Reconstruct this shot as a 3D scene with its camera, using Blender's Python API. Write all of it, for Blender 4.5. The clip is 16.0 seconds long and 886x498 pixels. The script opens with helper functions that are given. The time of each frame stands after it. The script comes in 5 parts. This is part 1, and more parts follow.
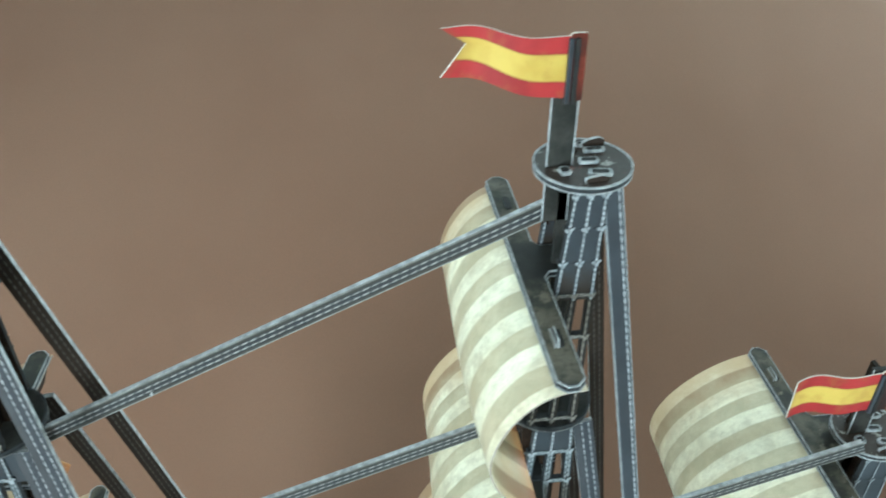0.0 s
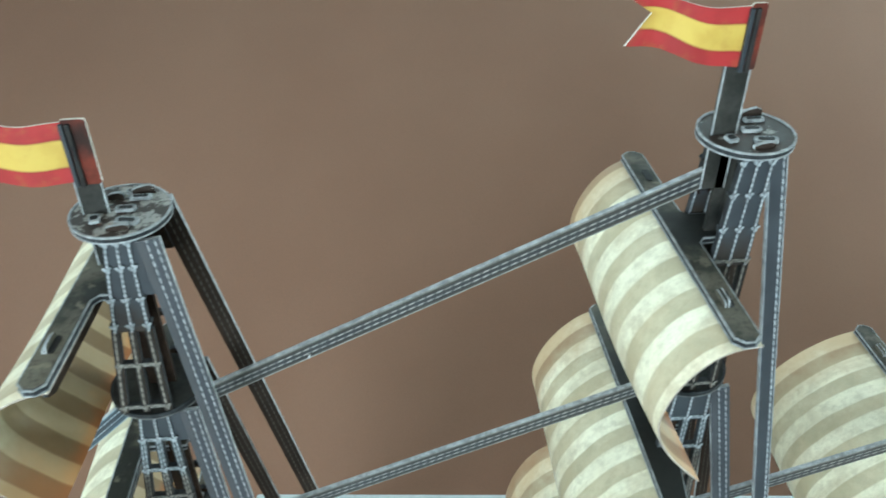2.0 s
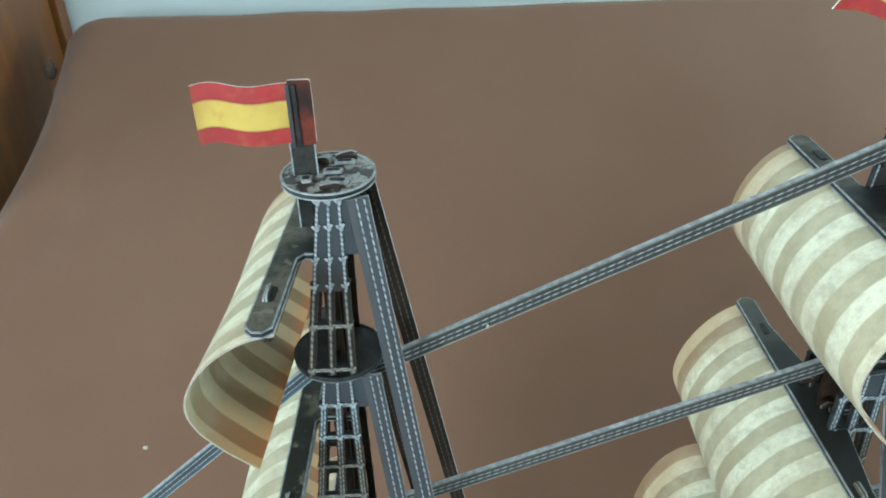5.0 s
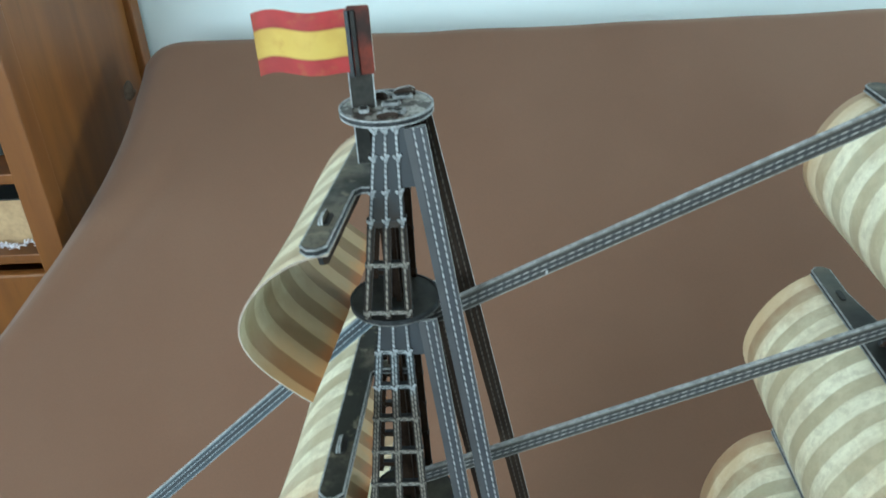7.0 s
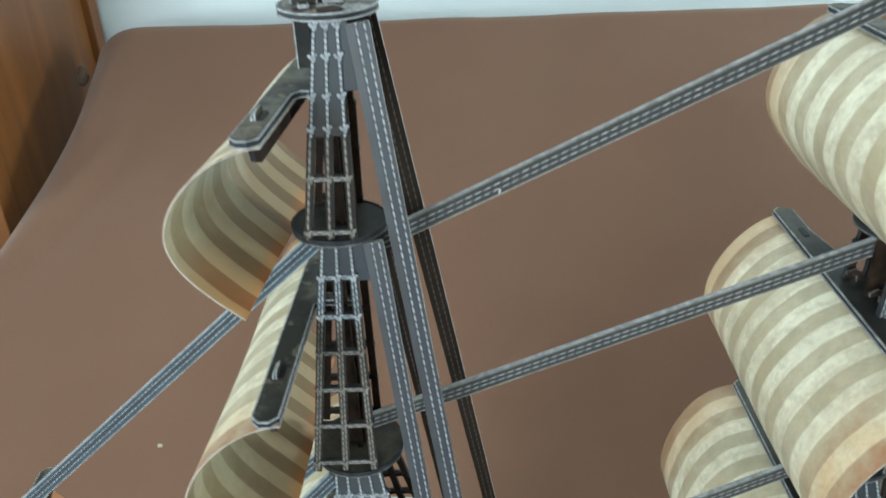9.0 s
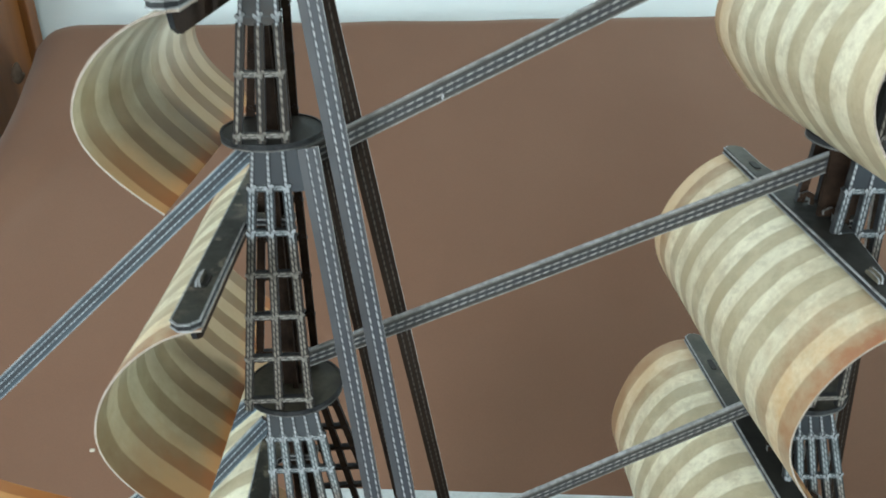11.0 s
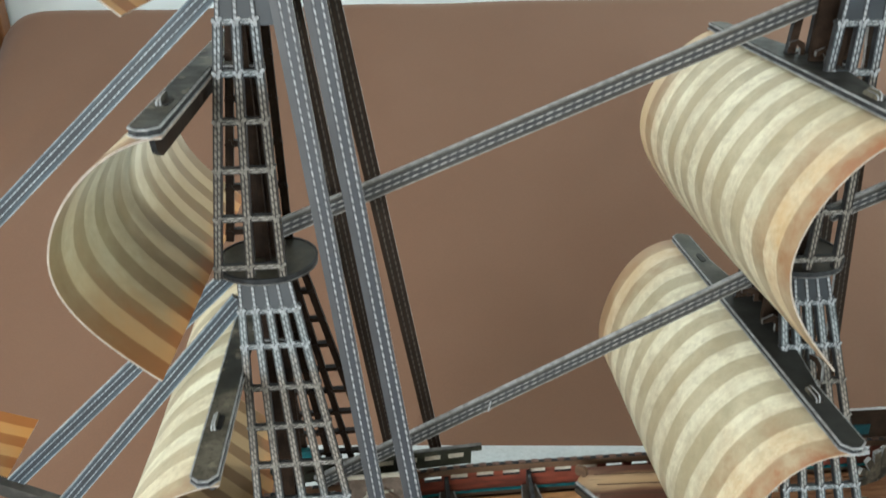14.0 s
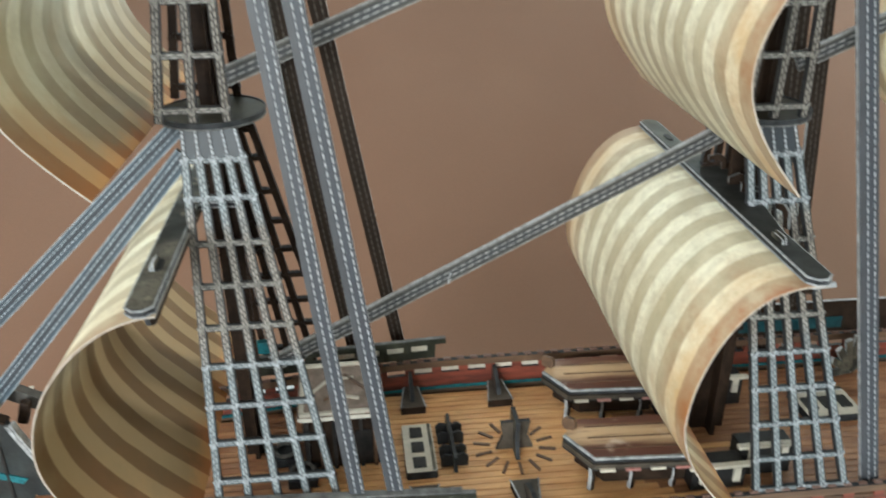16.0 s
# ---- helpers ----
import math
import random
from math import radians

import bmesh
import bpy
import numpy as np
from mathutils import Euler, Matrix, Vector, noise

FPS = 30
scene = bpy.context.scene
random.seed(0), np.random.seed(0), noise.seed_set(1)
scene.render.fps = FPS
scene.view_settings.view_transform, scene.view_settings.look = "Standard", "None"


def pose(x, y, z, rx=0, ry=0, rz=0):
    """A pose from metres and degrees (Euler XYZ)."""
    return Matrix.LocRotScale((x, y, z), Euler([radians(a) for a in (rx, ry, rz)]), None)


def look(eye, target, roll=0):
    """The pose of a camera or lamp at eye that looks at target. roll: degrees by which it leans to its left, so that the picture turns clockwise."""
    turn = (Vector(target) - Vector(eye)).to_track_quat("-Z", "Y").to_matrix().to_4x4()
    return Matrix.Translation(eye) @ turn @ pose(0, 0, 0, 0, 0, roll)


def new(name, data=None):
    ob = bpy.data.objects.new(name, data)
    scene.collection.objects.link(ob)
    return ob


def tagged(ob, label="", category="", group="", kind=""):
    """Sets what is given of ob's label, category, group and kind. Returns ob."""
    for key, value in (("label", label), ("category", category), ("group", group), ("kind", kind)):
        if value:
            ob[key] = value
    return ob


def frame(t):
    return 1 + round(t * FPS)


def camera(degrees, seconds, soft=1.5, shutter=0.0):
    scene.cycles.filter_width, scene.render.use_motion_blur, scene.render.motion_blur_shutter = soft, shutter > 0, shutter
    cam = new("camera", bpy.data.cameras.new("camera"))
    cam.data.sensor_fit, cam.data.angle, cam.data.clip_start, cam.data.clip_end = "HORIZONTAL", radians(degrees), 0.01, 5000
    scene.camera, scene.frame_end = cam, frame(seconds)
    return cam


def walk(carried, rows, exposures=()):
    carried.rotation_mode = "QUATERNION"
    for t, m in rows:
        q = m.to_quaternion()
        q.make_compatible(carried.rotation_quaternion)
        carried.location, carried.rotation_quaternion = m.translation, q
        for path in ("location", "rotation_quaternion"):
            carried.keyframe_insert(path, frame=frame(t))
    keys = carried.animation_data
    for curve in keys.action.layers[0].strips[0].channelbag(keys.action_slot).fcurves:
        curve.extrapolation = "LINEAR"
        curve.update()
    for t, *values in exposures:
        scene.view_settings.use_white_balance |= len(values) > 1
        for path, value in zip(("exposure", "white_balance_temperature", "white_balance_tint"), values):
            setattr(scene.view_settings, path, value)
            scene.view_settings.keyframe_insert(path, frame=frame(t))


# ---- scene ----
cam = camera(56.6, 16.0, soft=1.7, shutter=0.9)
METRES, EYE, TILT, LEAN, TURN = 0.4, 0.72, -36.0, 0.0, -7.0
ROWS = [
    (0.0, 0.0, 0.0, 0.0, 0.0, 0.0, 0.0),
    (0.5, -0.0388, -0.0043, -0.0111, -0.12, -0.12, 0.2),
    (1.0, -0.0753, -0.0186, -0.0189, 0.8, -0.11, 0.01),
    (1.5, -0.1144, -0.0266, -0.0246, 0.81, -0.08, -0.14),
    (2.0, -0.1423, -0.0319, -0.0341, 0.88, 0.06, -0.31),
    (2.5, -0.1763, -0.0377, -0.0483, 1.37, 0.17, -0.8),
    (3.0, -0.2064, -0.0321, -0.0614, 2.1, 0.39, -1.28),
    (3.5, -0.2439, -0.043, -0.0725, 2.66, 0.9, -1.72),
    (4.0, -0.2692, -0.045, -0.0898, 3.05, 1.6, -1.59),
    (6.5, -0.281, -0.0569, -0.1854, 7.24, 5.79, -1.4),
    (7.0, -0.2741, -0.0348, -0.2183, 8.52, 6.02, -2.1),
    (7.5, -0.2652, -0.0225, -0.2315, 8.52, 5.82, -2.04),
    (8.0, -0.263, 0.0012, -0.2518, 7.73, 6.0, -1.97),
    (8.5, -0.2659, 0.0096, -0.2749, 6.76, 6.41, -1.92),
    (9.0, -0.2611, 0.0283, -0.3034, 6.13, 6.79, -2.01),
    (11.5, -0.2539, 0.1057, -0.4325, 2.01, 9.26, -1.41),
    (12.0, -0.2574, 0.1191, -0.4583, 1.61, 9.57, -1.29),
    (12.5, -0.2605, 0.1336, -0.4883, 1.3, 9.76, -1.19),
    (13.0, -0.2617, 0.1433, -0.5155, 0.9, 10.08, -0.96),
    (13.5, -0.26, 0.1524, -0.5388, 1.05, 10.29, -0.66),
    (14.0, -0.2549, 0.162, -0.5631, 1.42, 10.06, -0.35),
    (14.5, -0.2548, 0.1663, -0.5894, 1.49, 9.99, -0.14),
    (15.0, -0.2568, 0.1786, -0.6197, 1.39, 9.8, -0.24),
    (15.5, -0.2466, 0.2082, -0.6716, 1.17, 9.84, -0.15),
    (16.0, -0.226, 0.2225, -0.702, 0.39, 9.7, 0.28),
]
# seconds, stops, kelvin, tint
EXPOSURES = [(0.0, 0.01, 5610, -9.0), (2.5, -0.10, 5610, -8.0), (4.2, -0.14, 5610, -8.0), (6.5, -0.4, 5520, -9.1), (7.5, -0.32, 5720, -5.1), (9.0, -0.3, 5920, -2.1), (11.3, -0.35, 6230, 0.8), (12.5, -0.32, 6590, 3.4), (14.5, -0.2, 6590, 4.4), (15.3, -0.18, 6590, 4.4), (16.0, -0.02, 6490, 4.4)]
walk(cam, [(t, pose(0, 0, EYE, TILT, LEAN, TURN) @ pose(METRES * x, METRES * y, METRES * z, 90 + pitch, roll, yaw)) for t, x, y, z, yaw, pitch, roll in ROWS], EXPOSURES)

# ---- world and light ----
world = bpy.data.worlds.new("world")
scene.world = world
world.use_nodes = True
wn = world.node_tree
sky = wn.nodes.new("ShaderNodeTexSky")
sky.sky_type, sky.sun_disc = "NISHITA", False
sky.sun_elevation, sky.sun_rotation = radians(38), radians(215)
wn.links.new(sky.outputs[0], wn.nodes["Background"].inputs[0])
wn.nodes["Background"].inputs[1].default_value = 0.12


def area_lamp(name, eye, target, w, h, watts, color):
    lamp = bpy.data.lights.new(name, "AREA")
    lamp.shape, lamp.size, lamp.size_y, lamp.energy, lamp.color = "RECTANGLE", w, h, watts, color
    ob = new(name, lamp)
    ob.matrix_world = look(eye, target)
    return ob


area_lamp("window_daylight", (-1.55, -2.92, 1.00), (0.05, 0.5, 0.25), 1.9, 1.3, 166, (0.93, 0.97, 1.0))
area_lamp("side_window_daylight", (-4.42, 0.62, 0.98), (0.0, 0.35, 0.25), 2.0, 1.3, 98, (0.86, 0.95, 1.0))
# added fill with no known window: lifts the back wall and inner sails
area_lamp("east_fill_light", (2.28, 1.52, 0.50), (-0.15, 0.30, 0.42), 0.45, 0.75, 46, (0.95, 0.98, 0.98))

# ---- materials ----


class Nodes:
    """A small builder for one node material."""

    def __init__(self, name, rough=0.6, metal=0.0, spec=0.5):
        self.mat = bpy.data.materials.new(name)
        self.mat.use_nodes = True
        self.t = self.mat.node_tree
        self.b = self.t.nodes["Principled BSDF"]
        self.b.inputs["Roughness"].default_value = rough
        self.b.inputs["Metallic"].default_value = metal
        self.b.inputs["Specular IOR Level"].default_value = spec

    def put(self, socket, v):
        if isinstance(v, bpy.types.NodeSocket):
            self.t.links.new(v, socket)
        elif isinstance(v, tuple) and len(v) == 3 and socket.type == "RGBA":
            socket.default_value = (*v, 1)
        else:
            socket.default_value = v

    def uv(self):
        n = self.t.nodes.new("ShaderNodeUVMap")
        s = self.t.nodes.new("ShaderNodeSeparateXYZ")
        self.t.links.new(n.outputs[0], s.inputs[0])
        return s.outputs[0], s.outputs[1]

    def place(self):
        return self.t.nodes.new("ShaderNodeTexCoord").outputs["Object"]

    def math(self, op, a, b=0.0, c=0.0):
        n = self.t.nodes.new("ShaderNodeMath")
        n.operation = op
        self.put(n.inputs[0], a), self.put(n.inputs[1], b), self.put(n.inputs[2], c)
        return n.outputs[0]

    def noise(self, scale, detail=3.0, rough=0.55, at=None, stretch=None):
        n = self.t.nodes.new("ShaderNodeTexNoise")
        n.inputs["Scale"].default_value, n.inputs["Detail"].default_value, n.inputs["Roughness"].default_value = scale, detail, rough
        at = at or self.place()
        if stretch:
            m = self.t.nodes.new("ShaderNodeMapping")
            m.inputs["Scale"].default_value = stretch
            self.t.links.new(at, m.inputs[0])
            at = m.outputs[0]
        self.t.links.new(at, n.inputs["Vector"])
        return n.outputs["Fac"]

    def step(self, v, lo, hi, a=0.0, b=1.0):
        n = self.t.nodes.new("ShaderNodeMapRange")
        n.interpolation_type = "SMOOTHSTEP"
        for k, x in enumerate((v, lo, hi, a, b)):
            self.put(n.inputs[k], x)
        return n.outputs[0]

    def mix(self, f, a, b, how="MIX"):
        n = self.t.nodes.new("ShaderNodeMix")
        n.data_type, n.blend_type = "RGBA", how
        self.put(n.inputs[0], f), self.put(n.inputs[6], a), self.put(n.inputs[7], b)
        return n.outputs[2]

    def color(self, v):
        self.put(self.b.inputs["Base Color"], v)
        return self

    def rough(self, v):
        self.put(self.b.inputs["Roughness"], v)
        return self

    def bump(self, v, strength=0.3, dist=0.001):
        n = self.t.nodes.new("ShaderNodeBump")
        n.inputs["Strength"].default_value, n.inputs["Distance"].default_value = strength, dist
        self.put(n.inputs["Height"], v)
        self.t.links.new(n.outputs[0], self.b.inputs["Normal"])
        return self

    def rand(self):
        return self.t.nodes.new("ShaderNodeObjectInfo").outputs["Random"]


def mat_plain(name, a, b, scale, rough=0.6, fine=6.0, bump=0.2, dist=0.0004, spec=0.5):
    n = Nodes(name, rough, spec=spec)
    f = n.noise(scale, 4)
    g = n.noise(scale * fine, 3)
    c = n.mix(n.step(f, 0.3, 0.7), a, b)
    c = n.mix(n.step(g, 0.35, 0.75, 0.0, 0.35), c, tuple(x * 0.6 for x in a))
    n.color(c).bump(g, bump, dist)
    n.rough(n.step(f, 0.2, 0.8, rough - 0.08, rough + 0.08))
    return n.mat


def mat_rope_card(name, ropes, base=(0.040, 0.043, 0.049), line=(0.29, 0.305, 0.32), half=0.05, edge=False, rough=0.45, pitch=0.0038, gap=0.18, ground=0.55, fade=None, spec=0.40, middle=None, pale=None):
    """Printed card: slate ground with twisted rope lines at the given shares of the width."""
    n = Nodes(name, rough, spec=spec)
    u, v = n.uv()
    big = n.noise(60, 3)
    c = n.mix(n.step(big, 0.3, 0.75), base, tuple(x * 0.72 for x in base))
    if fade:
        low = n.step(n.math("ADD", v, n.math("MULTIPLY", n.math("SUBTRACT", n.noise(140, 3), 0.5), 0.02)), *fade)
        c = n.mix(low, c, (0.022, 0.016, 0.012))
        line = n.mix(low, line, (0.21, 0.19, 0.165))
    if middle:
        t = n.math("ADD", v, n.math("MULTIPLY", n.math("SUBTRACT", n.noise(90, 3), 0.5), 0.03))
        brown = n.math("MULTIPLY", n.step(t, middle[0] - 0.008, middle[0] + 0.008), n.step(t, middle[1] - 0.012, middle[1] + 0.012, 1.0, 0.0))
        c = n.mix(brown, c, (0.030, 0.022, 0.016))
        line = n.mix(brown, line, (0.26, 0.23, 0.20))
    if ropes:
        lo, hi = min(ropes) - 0.11, max(ropes) + 0.11
        band = n.math("MULTIPLY", n.step(u, lo - 0.02, lo + 0.02), n.step(u, hi - 0.02, hi + 0.02, 1.0, 0.0))
        c = n.mix(n.math("MULTIPLY", band, ground), c, (0.028, 0.032, 0.042))
    mask = None
    for k, r in enumerate(ropes):
        d = n.math("ABSOLUTE", n.math("SUBTRACT", u, r))
        outline = n.math("MULTIPLY", n.step(d, half * 0.8, half * 1.1), n.step(d, half * 1.4, half * 2.0, 1.0, 0.0))
        c = n.mix(n.math("MULTIPLY", outline, 0.6), c, (0.014, 0.016, 0.020))
        lane = n.step(d, half * 0.60, half, 1.0, 0.0)
        twist = n.math("ADD", n.math("MULTIPLY", v, 1 / pitch), n.math("ADD", n.math("MULTIPLY", u, 0.14 / half), k * 0.37))
        f = n.math("FRACT", twist)
        dash = n.step(n.math("ABSOLUTE", n.math("SUBTRACT", f, 0.5)), 0.24, 0.38, 1.0, gap)
        m = n.math("MULTIPLY", lane, dash)
        mask = m if mask is None else n.math("MAXIMUM", mask, m)
    if edge:
        e = n.math("ABSOLUTE", n.math("SUBTRACT", u, 0.5))
        m = n.step(e, 0.41, 0.46)
        mask = m if mask is None else n.math("MAXIMUM", mask, n.math("MULTIPLY", m, 0.8))
    if pale:
        m = n.math("MULTIPLY", n.step(u, pale - 0.04, pale + 0.04), 0.55)
        mask = m if mask is None else n.math("MAXIMUM", mask, m)
    if mask is not None:
        worn = n.math("MULTIPLY", mask, n.step(n.noise(300, 2), 0.3, 0.6, 0.55, 1.0))
        c = n.mix(worn, c, line)
        n.bump(mask, 0.5, 0.0003)
    n.color(c)
    return n.mat


def mat_sail(name, pairs, rusty=0.5, inside=False, brown=0.5, phase=0.25, ends=0.15):
    """Striped sailcloth print with weathered, rusty ends; the inner colour is browner towards the foot and has light
    and shade painted in.
    """
    n = Nodes(name, 0.40, spec=0.10 if inside else 0.55)
    u, v = n.uv()
    wob = n.math("MULTIPLY", n.math("SUBTRACT", n.noise(45, 2), 0.5), 0.016)
    f = n.math("FRACT", n.math("ADD", n.math("MULTIPLY", n.math("ADD", u, wob), pairs), phase))
    band = n.step(n.math("ABSOLUTE", n.math("SUBTRACT", f, 0.5)), 0.215, 0.275)
    cream = n.mix(n.step(n.noise(38, 4), 0.40, 0.62), (0.85, 0.805, 0.625), (0.79, 0.75, 0.580))
    tan = n.mix(n.step(n.noise(55, 4), 0.40, 0.62), (0.56, 0.495, 0.340), (0.46, 0.405, 0.270))
    c = n.mix(band, tan, cream)
    c = n.mix(n.step(n.noise(27, 5, 0.7), 0.45, 0.62, 0.0, 0.36), c, (0.43, 0.335, 0.20))
    c = n.mix(n.step(n.noise(130, 5, 0.65), 0.47, 0.66, 0.0, 0.28), c, (0.33, 0.27, 0.17))
    c = n.mix(n.step(n.noise(480, 4, 0.7), 0.52, 0.72, 0.0, 0.15), c, (0.30, 0.25, 0.17))
    c = n.mix(n.step(n.noise(230, 3, 0.75), 0.44, 0.62, 0.0, 0.20), c, (0.39, 0.34, 0.225))
    at = n.t.nodes.new("ShaderNodeCombineXYZ")
    n.put(at.inputs[0], n.math("MULTIPLY", u, pairs * 2.0)), n.put(at.inputs[1], n.math("MULTIPLY", v, 1.6))
    streak = n.noise(1.0, 4, 0.6, at=at.outputs[0])
    c = n.mix(n.step(streak, 0.46, 0.66, 0.0, 0.32), c, (0.44, 0.36, 0.22))
    drift = n.math("MULTIPLY", n.math("SUBTRACT", n.noise(70, 5, 0.65), 0.5), 0.28)
    near = n.math("ADD", n.math("ADD", u, drift), n.math("MULTIPLY", n.math("SUBTRACT", 0.7, v), 0.05))
    far = n.math("ADD", n.math("SUBTRACT", 1.0, u), drift)
    patch = n.step(n.noise(38, 5, 0.7), 0.34, 0.62, 0.45, 1.0)
    stain = n.mix(band, (0.32, 0.120, 0.040), (0.56, 0.315, 0.105))
    c = n.mix(n.math("MULTIPLY", patch, n.step(near, -0.04, 0.26, min(1.0, rusty), 0.0)), c, stain)
    c = n.mix(n.math("MULTIPLY", n.step(near, 0.0, 0.08, 0.6 * rusty, 0.0), n.step(v, 0.05, 0.45, 1.0, 0.0)), c, (0.33, 0.095, 0.045))
    edge_tone = n.mix(band, (0.27, 0.145, 0.070), (0.50, 0.345, 0.19)) if ends < 0.5 else n.mix(band, (0.37, 0.135, 0.035), (0.56, 0.27, 0.080))
    c = n.mix(n.step(far, -0.02, 0.26, ends if inside else 0.70 + 0.2 * rusty, 0.0), c, edge_tone)
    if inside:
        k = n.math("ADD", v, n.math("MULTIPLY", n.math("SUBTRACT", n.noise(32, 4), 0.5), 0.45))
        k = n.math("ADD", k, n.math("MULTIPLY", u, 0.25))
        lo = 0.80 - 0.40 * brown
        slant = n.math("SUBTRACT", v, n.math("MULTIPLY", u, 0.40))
        # khaki falloff and pale head: light on the upper inner face, put into colour
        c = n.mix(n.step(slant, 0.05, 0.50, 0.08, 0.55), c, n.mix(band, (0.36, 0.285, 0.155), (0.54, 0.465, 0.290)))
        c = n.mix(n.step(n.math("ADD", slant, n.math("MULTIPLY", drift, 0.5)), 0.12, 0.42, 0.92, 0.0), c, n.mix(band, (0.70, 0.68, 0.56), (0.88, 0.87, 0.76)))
        # brown print of the foot, deepened with painted shade
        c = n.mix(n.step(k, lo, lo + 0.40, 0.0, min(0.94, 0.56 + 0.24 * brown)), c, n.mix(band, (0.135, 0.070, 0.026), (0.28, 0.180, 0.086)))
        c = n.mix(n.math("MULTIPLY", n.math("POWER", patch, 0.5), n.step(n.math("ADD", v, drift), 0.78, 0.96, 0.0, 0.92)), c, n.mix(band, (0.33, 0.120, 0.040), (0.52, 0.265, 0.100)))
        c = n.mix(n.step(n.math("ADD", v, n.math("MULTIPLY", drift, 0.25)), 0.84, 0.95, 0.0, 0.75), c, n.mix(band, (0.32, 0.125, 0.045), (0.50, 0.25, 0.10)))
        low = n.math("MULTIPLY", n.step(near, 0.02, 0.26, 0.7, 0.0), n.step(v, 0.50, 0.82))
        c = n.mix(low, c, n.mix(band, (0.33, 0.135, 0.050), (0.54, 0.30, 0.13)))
    else:
        k = n.math("ADD", v, n.math("MULTIPLY", n.math("SUBTRACT", n.noise(60, 4), 0.5), 0.2))
        c = n.mix(n.step(k, 0.86, 1.02, 0.0, 0.75), c, (0.34, 0.27, 0.20))
    if ends > 0.5:
        c = n.mix(n.step(far, 0.05, 0.55, 0.9, 0.0), c, edge_tone)
    n.color(c)
    n.bump(n.noise(900, 2), 0.12, 0.0002)
    n.rough(n.step(n.noise(50, 3), 0.3, 0.7, 0.34, 0.48))
    tr = n.t.nodes.new("ShaderNodeBsdfTranslucent")
    n.t.links.new(c, tr.inputs[0])
    add = n.t.nodes.new("ShaderNodeMixShader")
    add.inputs[0].default_value = 0.02 if inside else 0.05
    out = n.t.nodes["Material Output"]
    n.t.links.new(n.b.outputs[0], add.inputs[1]), n.t.links.new(tr.outputs[0], add.inputs[2])
    n.t.links.new(add.outputs[0], out.inputs[0])
    return n.mat


def mat_flag():
    n = Nodes("flag_print", 0.5, spec=0.35)
    u, v = n.uv()
    w = n.math("ADD", v, n.math("MULTIPLY", n.math("SUBTRACT", n.noise(90, 3), 0.5), 0.03))
    mid = n.math("MULTIPLY", n.step(w, 0.27, 0.285), n.step(w, 0.735, 0.75, 1.0, 0.0))
    red = n.mix(n.step(n.noise(80, 4), 0.35, 0.7), (0.32, 0.023, 0.025), (0.24, 0.017, 0.019))
    gold = n.mix(n.step(n.noise(70, 4), 0.35, 0.7), (0.51, 0.36, 0.075), (0.44, 0.29, 0.055))
    c = n.mix(mid, red, gold)
    for seam in (0.278, 0.742):
        c = n.mix(n.step(n.math("ABSOLUTE", n.math("SUBTRACT", w, seam)), 0.0, 0.035, 0.55, 0.0), c, (0.16, 0.012, 0.012))
    c = n.mix(n.step(n.noise(120, 5), 0.54, 0.70, 0.0, 0.30), c, (0.28, 0.13, 0.03))
    c = n.mix(n.step(u, 0.90, 1.0, 0.0, 0.25), c, (0.20, 0.08, 0.03))
    n.color(c)
    return n.mat


def mat_wood(name, a, b, along=(1, 1, 1), scale=30, rough=0.5, by_object=0.0, bump=0.25):
    n = Nodes(name, rough)
    g = n.noise(scale, 5, 0.6, stretch=along)
    f = n.noise(scale * 4, 3, 0.6, stretch=along)
    c = n.mix(n.step(g, 0.28, 0.72), a, b)
    c = n.mix(n.step(f, 0.5, 0.8, 0.0, 0.45), c, tuple(x * 0.5 for x in a))
    if by_object:
        k = n.math("ADD", 1 - by_object / 2, n.math("MULTIPLY", n.rand(), by_object))
        m = n.t.nodes.new("ShaderNodeCombineColor")
        for s in m.inputs:
            n.put(s, k)
        c = n.mix(1.0, c, m.outputs[0], "MULTIPLY")
    n.color(c).bump(f, bump, 0.0004)
    return n.mat


GREY = mat_rope_card("slate_card", (), base=(0.032, 0.037, 0.045))
GREY_FADE = mat_rope_card("slate_to_brown_card", (), base=(0.032, 0.037, 0.045), fade=(0.026, 0.044))
STAY_BOW = mat_rope_card("bow_stay_print", (0.36, 0.70), base=(0.048, 0.070, 0.090), line=(0.32, 0.37, 0.41), half=0.05, ground=0.80, pitch=0.0026, gap=0.45, edge=True)
STRIP = mat_rope_card("backstay_print", (0.57, 0.21), base=(0.046, 0.047, 0.054), line=(0.31, 0.315, 0.325), half=0.052, pitch=0.0034, gap=0.18, ground=0.8)
STRIP_M = mat_rope_card("backstay_print_mirrored", (0.43, 0.79), base=(0.046, 0.047, 0.054), line=(0.31, 0.315, 0.325), half=0.052, pitch=0.0034, gap=0.18, ground=0.8)
STRIP_ONE = mat_rope_card("single_rope_backstay_print", (0.22,), base=(0.034, 0.038, 0.046), line=(0.33, 0.34, 0.355), half=0.075, pitch=0.0034, gap=0.30, ground=0.7, edge=True)
STAY = mat_rope_card("stay_print", (0.62, 0.34), base=(0.039, 0.036, 0.032), line=(0.27, 0.265, 0.255), half=0.060, pitch=0.0042, gap=0.22, pale=0.88, edge=True)
ROPE = mat_rope_card("rope_print", (0.5,), base=(0.020, 0.023, 0.030), line=(0.36, 0.375, 0.395), half=0.36, pitch=0.0022, gap=0.40, ground=0.0)
